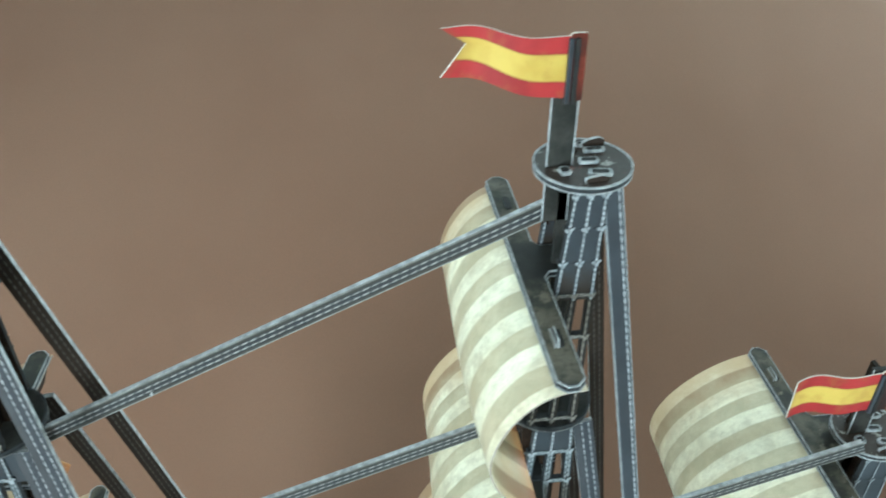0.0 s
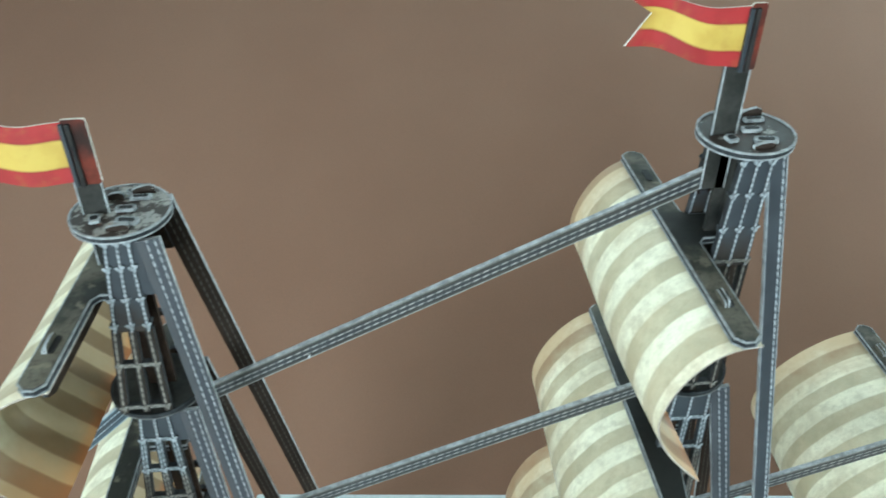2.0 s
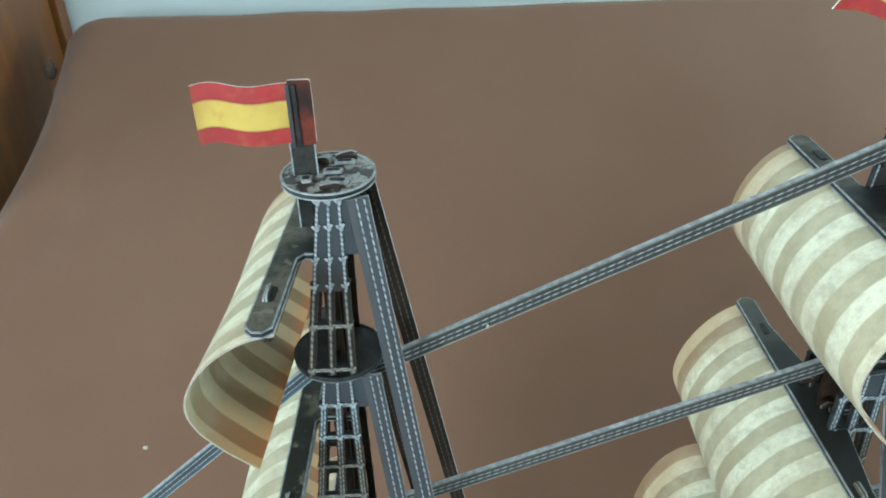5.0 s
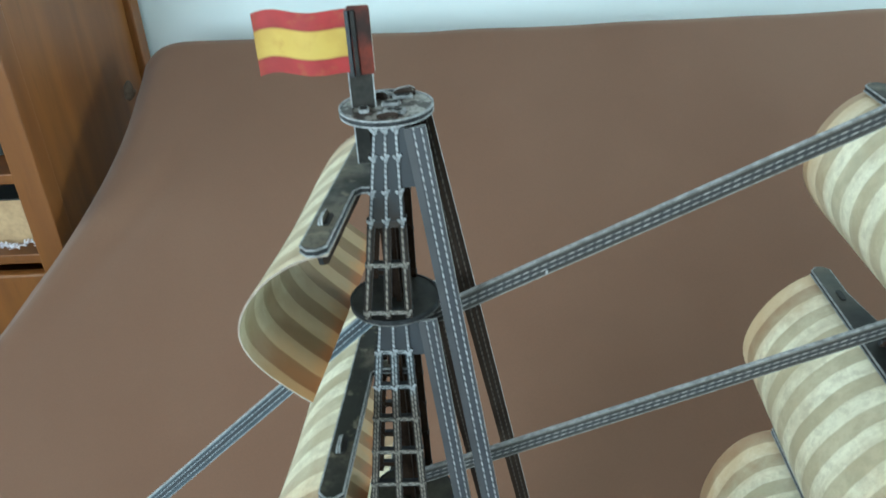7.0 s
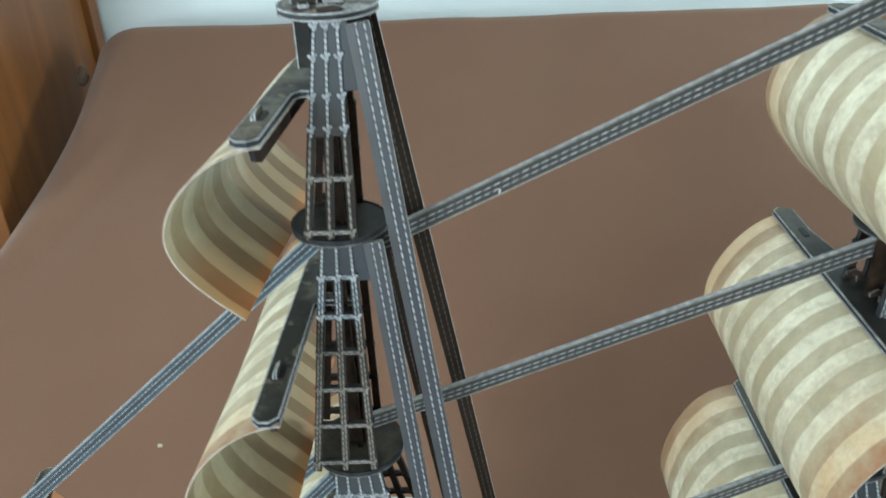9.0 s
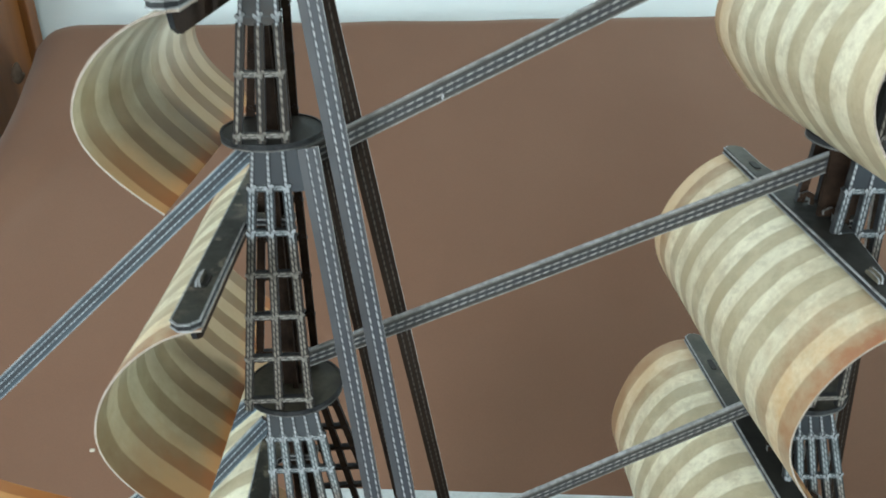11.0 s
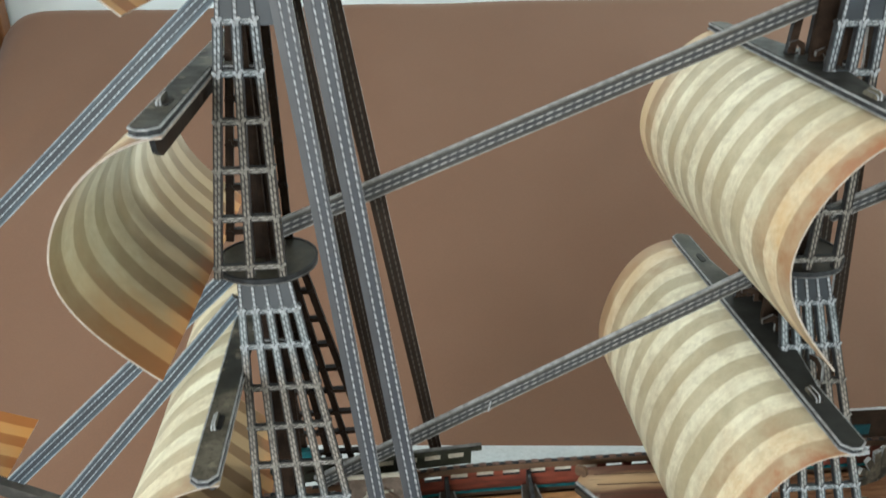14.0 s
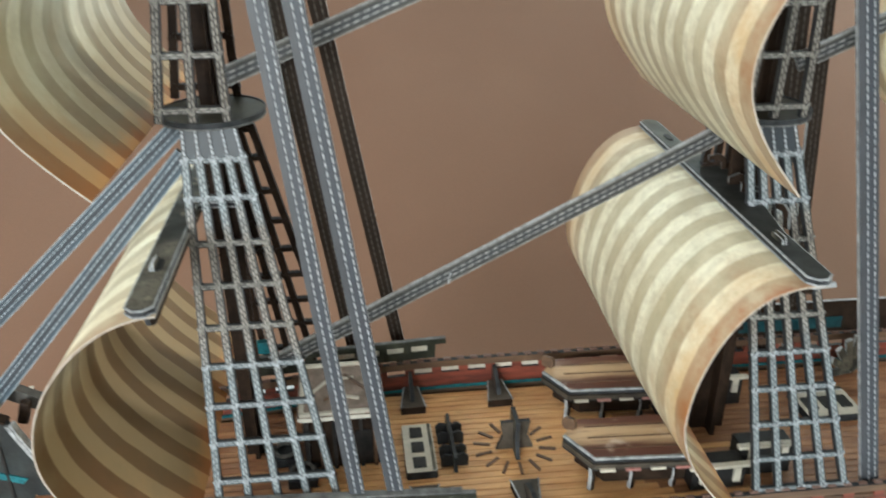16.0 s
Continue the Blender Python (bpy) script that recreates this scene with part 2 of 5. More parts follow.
BAR = mat_rope_card("grey_bar_print", (0.32, 0.68), base=(0.050, 0.060, 0.066), line=(0.24, 0.262, 0.275), half=0.16, pitch=0.0030, gap=0.38, ground=0.0)
BAR_BROWN = mat_rope_card("brown_bar_print", (0.60,), base=(0.022, 0.016, 0.012), line=(0.21, 0.19, 0.165), half=0.18, pitch=0.0034, gap=0.40, ground=0.0, spec=0.2)
BAR_DOWN = mat_rope_card("slate_to_brown_bar_print", (0.32, 0.70), base=(0.034, 0.040, 0.046), line=(0.28, 0.30, 0.315), half=0.15, pitch=0.0030, gap=0.38, ground=0.0, fade=(0.010, 0.030), spec=0.25)
RUNG_BROWN = mat_rope_card("brown_rung_print", (0.34, 0.70), base=(0.034, 0.028, 0.022), line=(0.25, 0.235, 0.215), half=0.17, pitch=0.0040, gap=0.45, ground=0.0, spec=0.2)
BAR_FADED = mat_rope_card("faded_bar_print", (0.32, 0.68), base=(0.062, 0.074, 0.080), line=(0.26, 0.285, 0.295), half=0.17, pitch=0.0030, gap=0.38, ground=0.0, middle=(0.026, 0.086))
KNOT_BROWN = mat_plain("brown_knot_print", (0.10, 0.09, 0.08), (0.26, 0.245, 0.22), 700, 0.5, 2.0, spec=0.2)
KNOT = mat_plain("knot_print", (0.16, 0.17, 0.18), (0.38, 0.40, 0.42), 700, 0.5, 2.0, spec=0.3)
BROWN_CARD = mat_plain("brown_card", (0.016, 0.010, 0.007), (0.036, 0.022, 0.015), 90, 0.6, spec=0.08)
BROWN_STRIP = mat_rope_card("brown_stay_print", (0.36, 0.70), base=(0.034, 0.023, 0.017), line=(0.105, 0.088, 0.072), half=0.05, ground=0.0, spec=0.10)


def mat_yard(name, dark=None):
    """Mottled yard print; dark: (place along the yard, reach) of a black stretch, and how smooth and grey its ends are.
    """
    n = Nodes(name, 0.5, spec=0.22)
    f = n.math("ADD", n.noise(48, 5), n.math("MULTIPLY", n.math("SUBTRACT", n.rand(), 0.5), 0.16))
    c = n.mix(n.step(f, 0.40, 0.62), (0.020, 0.020, 0.016), (0.118, 0.104, 0.078))
    g = n.noise(420, 4, 0.65)
    c = n.mix(n.step(g, 0.45, 0.72, 0.0, 0.7), c, (0.018, 0.016, 0.013))
    c = n.mix(n.step(n.noise(130, 3), 0.58, 0.70, 0.0, 0.6), c, (0.22, 0.19, 0.14))
    if dark:
        d = n.math("ADD", n.math("ABSOLUTE", n.math("SUBTRACT", n.uv()[1], dark[0])), n.math("MULTIPLY", n.math("SUBTRACT", n.noise(60, 4), 0.5), 0.03))
        c = n.mix(dark[2], c, (0.085, 0.088, 0.074))
        c = n.mix(n.step(d, dark[1] * 0.7, dark[1] * 1.3, 0.92, 0.0), c, (0.014, 0.014, 0.013))
    n.color(c).bump(g, 0.15, 0.0003)
    n.rough(n.step(n.noise(90, 3), 0.3, 0.7, 0.40, 0.60))
    return n.mat


YARD = mat_yard("mottled_yard_print")
YARD_BLACK = mat_yard("black_centred_yard_print", (0.060, 0.075, 0.55))
YARD_YOKE = mat_yard("black_yoked_yard_print", (0.070, 0.018, 0.10))
BROWN_GREY = mat_plain("brown_grey_print", (0.040, 0.033, 0.026), (0.088, 0.072, 0.056), 120, 0.5, spec=0.25)
POLE = mat_plain("mast_pole_print", (0.014, 0.014, 0.013), (0.046, 0.043, 0.038), 70, 0.55, spec=0.15)
BEAK = mat_plain("beak_print", (0.012, 0.016, 0.018), (0.030, 0.037, 0.039), 80, 0.45, spec=0.3)
SPAR = mat_plain("dark_spar_print", (0.040, 0.038, 0.036), (0.105, 0.098, 0.090), 60, 0.5, spec=0.3)
EDGE = mat_plain("cut_card_edge", (0.20, 0.205, 0.21), (0.42, 0.43, 0.44), 300, 0.6, spec=0.3)
DIM_EDGE = mat_plain("worn_card_edge", (0.070, 0.070, 0.070), (0.17, 0.17, 0.165), 200, 0.5, spec=0.25)
DARK_EDGE = mat_plain("dark_card_edge", (0.020, 0.021, 0.023), (0.048, 0.050, 0.054), 200, 0.5, spec=0.12)
SAIL_EDGE = mat_plain("tan_paper_edge", (0.30, 0.245, 0.20), (0.42, 0.36, 0.31), 300, 0.7)
PALE_EDGE = mat_plain("paper_edge", (0.55, 0.52, 0.45), (0.66, 0.62, 0.54), 200, 0.7)


def mat_platform(name, lo):
    """Blotched platform print: pale patches over dark brown; a higher lo leaves fewer patches."""
    n = Nodes(name, 0.4, spec=0.35)
    f = n.noise(150, 4, 0.6)
    c = n.mix(n.step(f, lo, lo + 0.05), (0.030, 0.019, 0.014), (0.30, 0.285, 0.26))
    c = n.mix(n.step(n.noise(420, 3), 0.52, 0.60, 0.0, 0.6), c, (0.040, 0.030, 0.024))
    c = n.mix(n.step(n.noise(170, 3), 0.64, 0.70, 0.0, 0.6), c, (0.16, 0.045, 0.035))
    n.color(c)
    return n.mat


TOP = mat_platform("dark_platform_print", 0.60)
TOP_PALE = mat_platform("pale_platform_print", 0.46)
FLAG = mat_flag()
HOIST = mat_plain("dark_red_print", (0.022, 0.010, 0.008), (0.15, 0.026, 0.014), 70, 0.5, spec=0.2)
RED_BULWARK = mat_wood("red_bulwark_print", (0.085, 0.020, 0.013), (0.25, 0.058, 0.034), (1, 1, 6), 60, 0.5)
PLANK = mat_wood("deck_plank_print", (0.50, 0.245, 0.095), (0.70, 0.41, 0.185), (1, 6, 6), 40, 0.45, 0.16)
# darker red-brown tone for the planks fore and aft
PLANK_DARK = mat_wood("dark_plank_print", (0.21, 0.085, 0.040), (0.42, 0.215, 0.105), (1, 6, 6), 40, 0.45, 0.2)
CAULK = mat_plain("dark_caulking", (0.26, 0.13, 0.055), (0.36, 0.19, 0.085), 80, 0.6)
HULLWOOD = mat_wood("hull_print", (0.075, 0.042, 0.026), (0.14, 0.08, 0.045), (1, 4, 6), 50, 0.5)


def mat_boat():
    """Boat print: a gloss highlight painted pale along the middle between dark red-brown sides, streaked lengthwise."""
    n = Nodes("highlit_boat_print", 0.28, spec=0.5)
    v = n.uv()[1]
    g = n.noise(26, 5, 0.6, stretch=(0.5, 4, 4))
    f = n.noise(90, 3, 0.6, stretch=(0.4, 5, 5))
    d = n.math("ADD", n.math("ABSOLUTE", n.math("SUBTRACT", v, 0.002)), n.math("MULTIPLY", n.math("SUBTRACT", g, 0.5), 0.016))
    # painted highlight: pale along the centre line, falling off to the sides
    c = n.mix(n.step(d, 0.0010, 0.0095), (0.54, 0.37, 0.22), (0.120, 0.045, 0.032))
    c = n.mix(n.step(f, 0.50, 0.75, 0.0, 0.6), c, (0.075, 0.030, 0.022))
    c = n.mix(n.step(n.noise(60, 3), 0.60, 0.72, 0.0, 0.6), c, (0.60, 0.50, 0.42))
    n.color(c)
    return n.mat


BOATWOOD = mat_boat()
OLIVE = mat_plain("olive_platform_print", (0.026, 0.023, 0.017), (0.072, 0.064, 0.047), 60, 0.5, spec=0.2)
TEAL = mat_plain("teal_print", (0.012, 0.085, 0.105), (0.02, 0.19, 0.215), 120, 0.5, spec=0.2)
DARK_TEAL = mat_plain("dark_teal_print", (0.008, 0.032, 0.040), (0.014, 0.070, 0.082), 120, 0.5, spec=0.2)
PALE = mat_plain("pale_print", (0.46, 0.42, 0.35), (0.58, 0.53, 0.44), 120, 0.55)
BAND = mat_plain("pink_band_print", (0.24, 0.085, 0.075), (0.42, 0.24, 0.21), 130, 0.4, spec=0.3)
PINK = mat_plain("faded_pink_print", (0.17, 0.125, 0.10), (0.30, 0.23, 0.19), 110, 0.5, spec=0.2)
BLACK = mat_plain("black_print", (0.012, 0.012, 0.013), (0.03, 0.028, 0.026), 120, 0.5, spec=0.2)
RAIL_DASH = mat_plain("rail_dash_print", (0.10, 0.055, 0.042), (0.17, 0.10, 0.080), 150, 0.5)
RAILWOOD = mat_plain("green_brown_rail_print", (0.020, 0.022, 0.016), (0.050, 0.050, 0.036), 90, 0.55, spec=0.15)
GILT = mat_plain("gilt_print", (0.30, 0.26, 0.11), (0.48, 0.44, 0.24), 220, 0.5)


def mat_cloth():
    n = Nodes("brown_cover", 0.85, spec=0.15)
    f = n.noise(2.2, 3)
    c = n.mix(n.step(f, 0.3, 0.7), (0.162, 0.087, 0.055), (0.178, 0.099, 0.064))
    weave = n.noise(420, 2)
    c = n.mix(n.step(weave, 0.3, 0.8, 0.0, 0.18), c, (0.105, 0.065, 0.044))
    n.color(c).bump(weave, 0.15, 0.001)
    n.b.inputs["Sheen Weight"].default_value = 0.15
    n.b.inputs["Sheen Roughness"].default_value = 0.5
    return n.mat


CLOTH = mat_cloth()
KNOT_CLOTH = mat_plain("beige_cloth", (0.070, 0.050, 0.036), (0.11, 0.082, 0.060), 60, 0.85, spec=0.1)
CABINET_WOOD = mat_wood("orange_cabinet_wood", (0.128, 0.043, 0.008), (0.205, 0.076, 0.014), (7, 7, 0.7), 3.0, 0.42)


def mat_wall():
    n = Nodes("white_wall_paint", 0.75, spec=0.3)
    n.color(n.mix(n.step(n.noise(2.5, 3), 0.3, 0.7), (0.80, 0.895, 0.915), (0.84, 0.92, 0.94)))
    n.bump(n.noise(60, 3), 0.06, 0.001)
    return n.mat


WALL = mat_wall()
CEIL = mat_plain("white_ceiling_paint", (0.78, 0.78, 0.77), (0.82, 0.82, 0.81), 3, 0.85, 30, 0.1, 0.001)
FLOORWOOD = mat_wood("floor_boards", (0.20, 0.11, 0.06), (0.32, 0.19, 0.10), (1, 6, 1), 3, 0.45)
TABLETOP = mat_plain("pale_grey_laminate", (0.40, 0.43, 0.44), (0.48, 0.51, 0.52), 25, 0.45, 12)
TABLELEG = mat_plain("grey_table_leg", (0.30, 0.31, 0.32), (0.36, 0.37, 0.38), 10, 0.4)
CARTON = mat_plain("carton_board", (0.42, 0.28, 0.15), (0.52, 0.36, 0.20), 20, 0.7)
DARK_CLUTTER = mat_plain("dark_plastic", (0.02, 0.025, 0.028), (0.05, 0.06, 0.065), 12, 0.4)
TINSEL = mat_plain("silver_tinsel", (0.75, 0.70, 0.80), (0.9, 0.9, 0.95), 200, 0.3)

# ---- mesh helpers ----


def finish(name, bm, mats, parent=None, label="", smooth=False):
    bm.normal_update()
    me = bpy.data.meshes.new(name)
    bm.to_mesh(me)
    bm.free()
    for m in mats if isinstance(mats, (list, tuple)) else [mats]:
        me.materials.append(m)
    if smooth:
        for p in me.polygons:
            p.use_smooth = True
    ob = new(name, me)
    if parent is not None:
        ob.parent = parent
        ob.matrix_parent_inverse = Matrix.Translation(-parent.location) if parent.type == "EMPTY" else Matrix()
    if label:
        ob["label"] = label
    return ob


def part(name, bm, mats, parent, label="", smooth=False):
    return finish(name, bm, mats, parent, label, smooth)


def add_box(bm, c, size, m=None, mat=0, bevel=0.0):
    """A box about c, turned by m, with the uv of its longest run."""
    uvl = bm.loops.layers.uv.verify()
    r = bmesh.ops.create_cube(bm, size=1.0, matrix=Matrix.Translation(c) @ (m or Matrix()) @ Matrix.Diagonal((*size, 1)))
    fs = {f for v in r["verts"] for f in v.link_faces}
    for f in fs:
        f.material_index = mat
    if bevel:
        es = {e for f in fs for e in f.edges}
        bmesh.ops.bevel(bm, geom=list(es), offset=bevel, segments=2, affect="EDGES", profile=0.6)
    return fs


def frame_from(p0, along, normal):
    """Axes: x across, y along, z out of the face, at p0."""
    a = Vector(along).normalized()
    n = Vector(normal)
    n = (n - a * n.dot(a)).normalized()
    x = a.cross(n)
    m = Matrix((x, a, n)).transposed().to_4x4()
    m.translation = p0
    return m


def add_plate(bm, outline, thick, m):
    """A card plate: outline in its own plane, front 0, back 1, edges 2. uv: share of the width, metres along."""
    uvl = bm.loops.layers.uv.verify()
    us = [p[0] for p in outline]
    lo, hi = min(us), max(us)
    w = (hi - lo) or 1
    top = [bm.verts.new(m @ Vector((u, v, thick / 2))) for u, v in outline]
    bot = [bm.verts.new(m @ Vector((u, v, -thick / 2))) for u, v in outline]
    n = len(outline)
    area = sum(outline[i][0] * outline[(i + 1) % n][1] - outline[(i + 1) % n][0] * outline[i][1] for i in range(n))
    if area < 0:
        outline, top, bot = outline[::-1], top[::-1], bot[::-1]
    def face(vs, pts, k):
        f = bm.faces.new(vs)
        f.material_index = k
        for l, p in zip(f.loops, pts):
            l[uvl].uv = ((p[0] - lo) / w, p[1])
    face(top, outline, 0)
    face(bot[::-1], outline[::-1], 1)
    for i in range(n):
        j = (i + 1) % n
        face([top[j], top[i], bot[i], bot[j]], [outline[j], outline[i], outline[i], outline[j]], 2)


def plate(name, outline, thick, m, mats, parent, label=""):
    bm = bmesh.new()
    add_plate(bm, outline, thick, m)
    return part(name, bm, mats, parent, label)


def strip(name, p0, p1, width, normal, mats, parent, thick=0.0022, label="", wide_end=None):
    """A long card strip between two points."""
    p0, p1 = Vector(p0), Vector(p1)
    m = frame_from(p0, p1 - p0, normal)
    l, h, g = (p1 - p0).length, width / 2, (wide_end or width) / 2
    return plate(name, [(-h, 0), (h, 0), (g, l), (-g, l)], thick, m, mats, parent, label)


def sheet(fn, nu, nv, thick, back=0):
    """A closed thin sheet over fn(u, v) -> point; faces 0 (and back), edges 1."""
    bm = bmesh.new()
    uvl = bm.loops.layers.uv.verify()
    pts = [[Vector(fn(i / nu, j / nv)) for j in range(nv + 1)] for i in range(nu + 1)]
    sides = ([], [])
    for i in range(nu + 1):
        rows = ([], [])
        for j in range(nv + 1):
            du = pts[min(i + 1, nu)][j] - pts[max(i - 1, 0)][j]
            dv = pts[i][min(j + 1, nv)] - pts[i][max(j - 1, 0)]
            n = du.cross(dv).normalized() * thick / 2
            rows[0].append(bm.verts.new(pts[i][j] + n)), rows[1].append(bm.verts.new(pts[i][j] - n))
        sides[0].append(rows[0]), sides[1].append(rows[1])
    def face(vs, uvs, k):
        f = bm.faces.new(vs)
        f.material_index, f.smooth = k, k != 1
        for l, q in zip(f.loops, uvs):
            l[uvl].uv = q
    for i in range(nu):
        for j in range(nv):
            q = [(i, j), (i + 1, j), (i + 1, j + 1), (i, j + 1)]
            uvs = [(a / nu, b / nv) for a, b in q]
            face([sides[0][a][b] for a, b in q], uvs, 0)
            face([sides[1][a][b] for a, b in q][::-1], uvs[::-1], back)
    ring = [(i, 0) for i in range(nu)] + [(nu, j) for j in range(nv)] + [(i, nv) for i in range(nu, 0, -1)] + [(0, j) for j in range(nv, 0, -1)]
    for k in range(len(ring)):
        a, b = ring[k], ring[(k + 1) % len(ring)]
        face([sides[0][b[0]][b[1]], sides[0][a[0]][a[1]], sides[1][a[0]][a[1]], sides[1][b[0]][b[1]]], [(0.5, 0.5)] * 4, 1)
    for e in bm.edges:
        if len({f.material_index == 1 for f in e.link_faces}) == 2:
            e.smooth = False
    return bm


def disc(bm, c, r, thick, mats=(0, 1, 2), seg=48):
    m = Matrix.Translation(c)
    add_plate(bm, [(r * math.cos(2 * math.pi * k / seg), r * math.sin(2 * math.pi * k / seg)) for k in range(seg)], thick, m)


def rounded(w, l, r, seg=5):
    """A rectangle about the origin with cut-off round corners."""
    out = []
    for cx, cy, a in ((w / 2 - r, l / 2 - r, 0), (-w / 2 + r, l / 2 - r, 90), (-w / 2 + r, -l / 2 + r, 180), (w / 2 - r, -l / 2 + r, 270)):
        for k in range(seg + 1):
            t = radians(a + 90 * k / seg)
            out.append((cx + r * math.cos(t), cy + r * math.sin(t)))
    return out


# ---- room ----
def structure(name, c, size, mat, label):
    bm = bmesh.new()
    add_box(bm, c, size)
    return tagged(finish(name, bm, mat), label, name.split("_")[0], kind="structure")


structure("floor", (-1.15, -0.6, -0.80), (7.1, 5.2, 0.1), FLOORWOOD, "brown wooden floor under table and sofa")
structure("ceiling", (-1.15, -0.6, 1.80), (7.1, 5.2, 0.1), CEIL, "plain white painted ceiling over the room")
structure("wall_north", (-1.15, 1.85, 0.5), (7.1, 0.1, 2.5), WALL, "white painted wall behind the covered sofa")


def holed_wall(name, axis, at, lo, hi, openings, label):
    """A wall with openings ((from, to), (sill, head)) cut through it."""
    bm = bmesh.new()
    edge = lo
    for (a, b), (z0, z1) in sorted(openings):
        for p, q, u, v in ((edge, a, -0.75, 1.75), (a, b, -0.75, z0), (a, b, z1, 1.75)):
            if q - p > 0.001 and v - u > 0.001:
                c, s = ((p + q) / 2, at, (u + v) / 2), (q - p, 0.1, v - u)
                if axis == "x":
                    c, s = (at, (p + q) / 2, (u + v) / 2), (0.1, q - p, v - u)
                add_box(bm, c, s)
        edge = b
    c, s = ((edge + hi) / 2, at, 0.5), (hi - edge, 0.1, 2.5)
    if axis == "x":
        c, s = (at, (edge + hi) / 2, 0.5), (0.1, hi - edge, 2.5)
    add_box(bm, c, s)
    return tagged(finish(name, bm, WALL), label, "wall", kind="structure")


holed_wall("wall_south", "y", -3.05, -4.7, 2.4, (((-2.51, -0.59), (0.34, 1.66)),), "white wall with a window opening for daylight")
# unseen wall; its opening only lets the added fill light in
holed_wall("wall_east", "x", 2.35, -3.0, 1.8, (((1.27, 1.77), (0.10, 0.90)),), "white side wall with a narrow opening for the added fill light")
holed_wall("wall_west", "x", -4.60, -3.0, 1.8, (((-0.40, 1.64), (0.30, 1.66)),), "white side wall with a window opening")


# ---- sofa with its brown cover ----
def sofa():
    e = tagged(new("sofa"), "sofa under a smooth brown fabric cover against the wall", "sofa")
    e.location = (0.1, 1.2, -0.75)
    bm = bmesh.new()
    add_box(bm, (0.15, 1.32, -0.57), (1.7, 0.72, 0.32), bevel=0.03)
    part("sofa_base", bm, CLOTH, e)

    def left(y):
        return -0.792 - 0.84 * max(0.0, 1.45 - y) ** 2

    def cover(u, v):
        # v: 0 at the front hem, 1 behind the top of the back
        if v < 0.12:
            y, z = 0.66 + 0.03 * math.sin(v / 0.12 * 1.5), -0.72 + 0.42 * v / 0.12
        elif v < 0.88:
            k = (v - 0.12) / 0.76
            y = 0.69 + 0.87 * k
            z = -0.30 + 0.53 * k + 0.012 * math.sin(k * math.pi)
        else:
            a = (v - 0.88) / 0.12 * math.pi * 0.75
            y, z = 1.56 + 0.055 * math.sin(a), 0.23 - 0.055 * (1 - math.cos(a))
        x0, x1 = left(y), 1.20 + 0.5 * max(0.0, 1.33 - y)
        x = x0 + (x1 - x0) * u
        y += -0.03 * math.sin(math.pi * u) * max(0.0, v - 0.4) + 0.05 * (1 - u) * max(0.0, v - 0.5)
        # the shoulders drop off in a round
        d = min(x - x0, (x1 - x) * 0.35)
        r = 0.10 * min(1.0, max(0.0, (v - 0.5) / 0.35))
        if r > 0 and d < r:
            z -= (r - math.sqrt(max(0.0, r * r - (r - d) ** 2))) * 0.75 * (0.3 + 0.7 * v)
        side = max(0.0, 0.05 - (x - x0))
        z -= side * 1.4 * (1 - v)
        z += 0.004 * noise.noise(Vector((x * 2.4, y * 2.4, 0.3))) + 0.003 * noise.noise(Vector((x * 7, y * 3, 2.0)))
        # a soft pull in the cloth runs down to the hem beside the cabinet
        q, w = 0.86 * x - 0.51 * y, math.exp(-((y - 1.19) / 0.13) ** 2)
        z += w * (0.007 * math.exp(-((q + 1.278) / 0.026) ** 2) - 0.006 * math.exp(-((q + 1.232) / 0.026) ** 2))
        return x, y, z

    part("fabric_cover", sheet(cover, 150, 120, 0.006), [CLOTH, CLOTH], e, "smooth brown fabric cover draped over the back")
    bm = bmesh.new()
    bmesh.ops.create_icosphere(bm, subdivisions=3, radius=0.014, matrix=Matrix.Translation((-0.797, 1.505, 0.163)) @ Matrix.Diagonal((0.85, 0.8, 1.15, 1)))
    for v in bm.verts:
        v.co += Vector((0.85, 0.8, 1.15)) * 0.008 * noise.noise(v.co * 70)
    part("cover_knot", bm, KNOT_CLOTH, e, "small pale beige knotted end of the cover", smooth=True)
    bm = bmesh.new()
    add_box(bm, (0, 0, 0), (0.006, 0.003, 0.004))
    lint = finish("lint", bm, PALE)
    lint.location = (-0.532, 0.854, -0.190)
    tagged(lint, "tiny pale fluff of lint on the brown cover", "lint")


sofa()


# ---- table ----
def table():
    e = tagged(new("table"), "table with a pale grey smooth top under the ship", "table")
    turn = Matrix.Rotation(radians(-6.5), 4, "Z")
    at = Matrix.Translation((0.0, 0.535, 0.0)) @ turn
    e.location = at @ Vector((0.1, -0.45, -0.75))
    bm = bmesh.new()
    add_box(bm, at @ Vector((0.30, -0.45, -0.0125)), (1.0, 0.9, 0.025), turn, bevel=0.003)
    part("tabletop", bm, TABLETOP, e)
    for x in (-0.15, 0.75):
        for y in (-0.84, -0.06):
            bm = bmesh.new()
            add_box(bm, at @ Vector((x, y, -0.3875)), (0.045, 0.045, 0.725), turn, bevel=0.004)
            part("leg", bm, TABLELEG, e)


table()


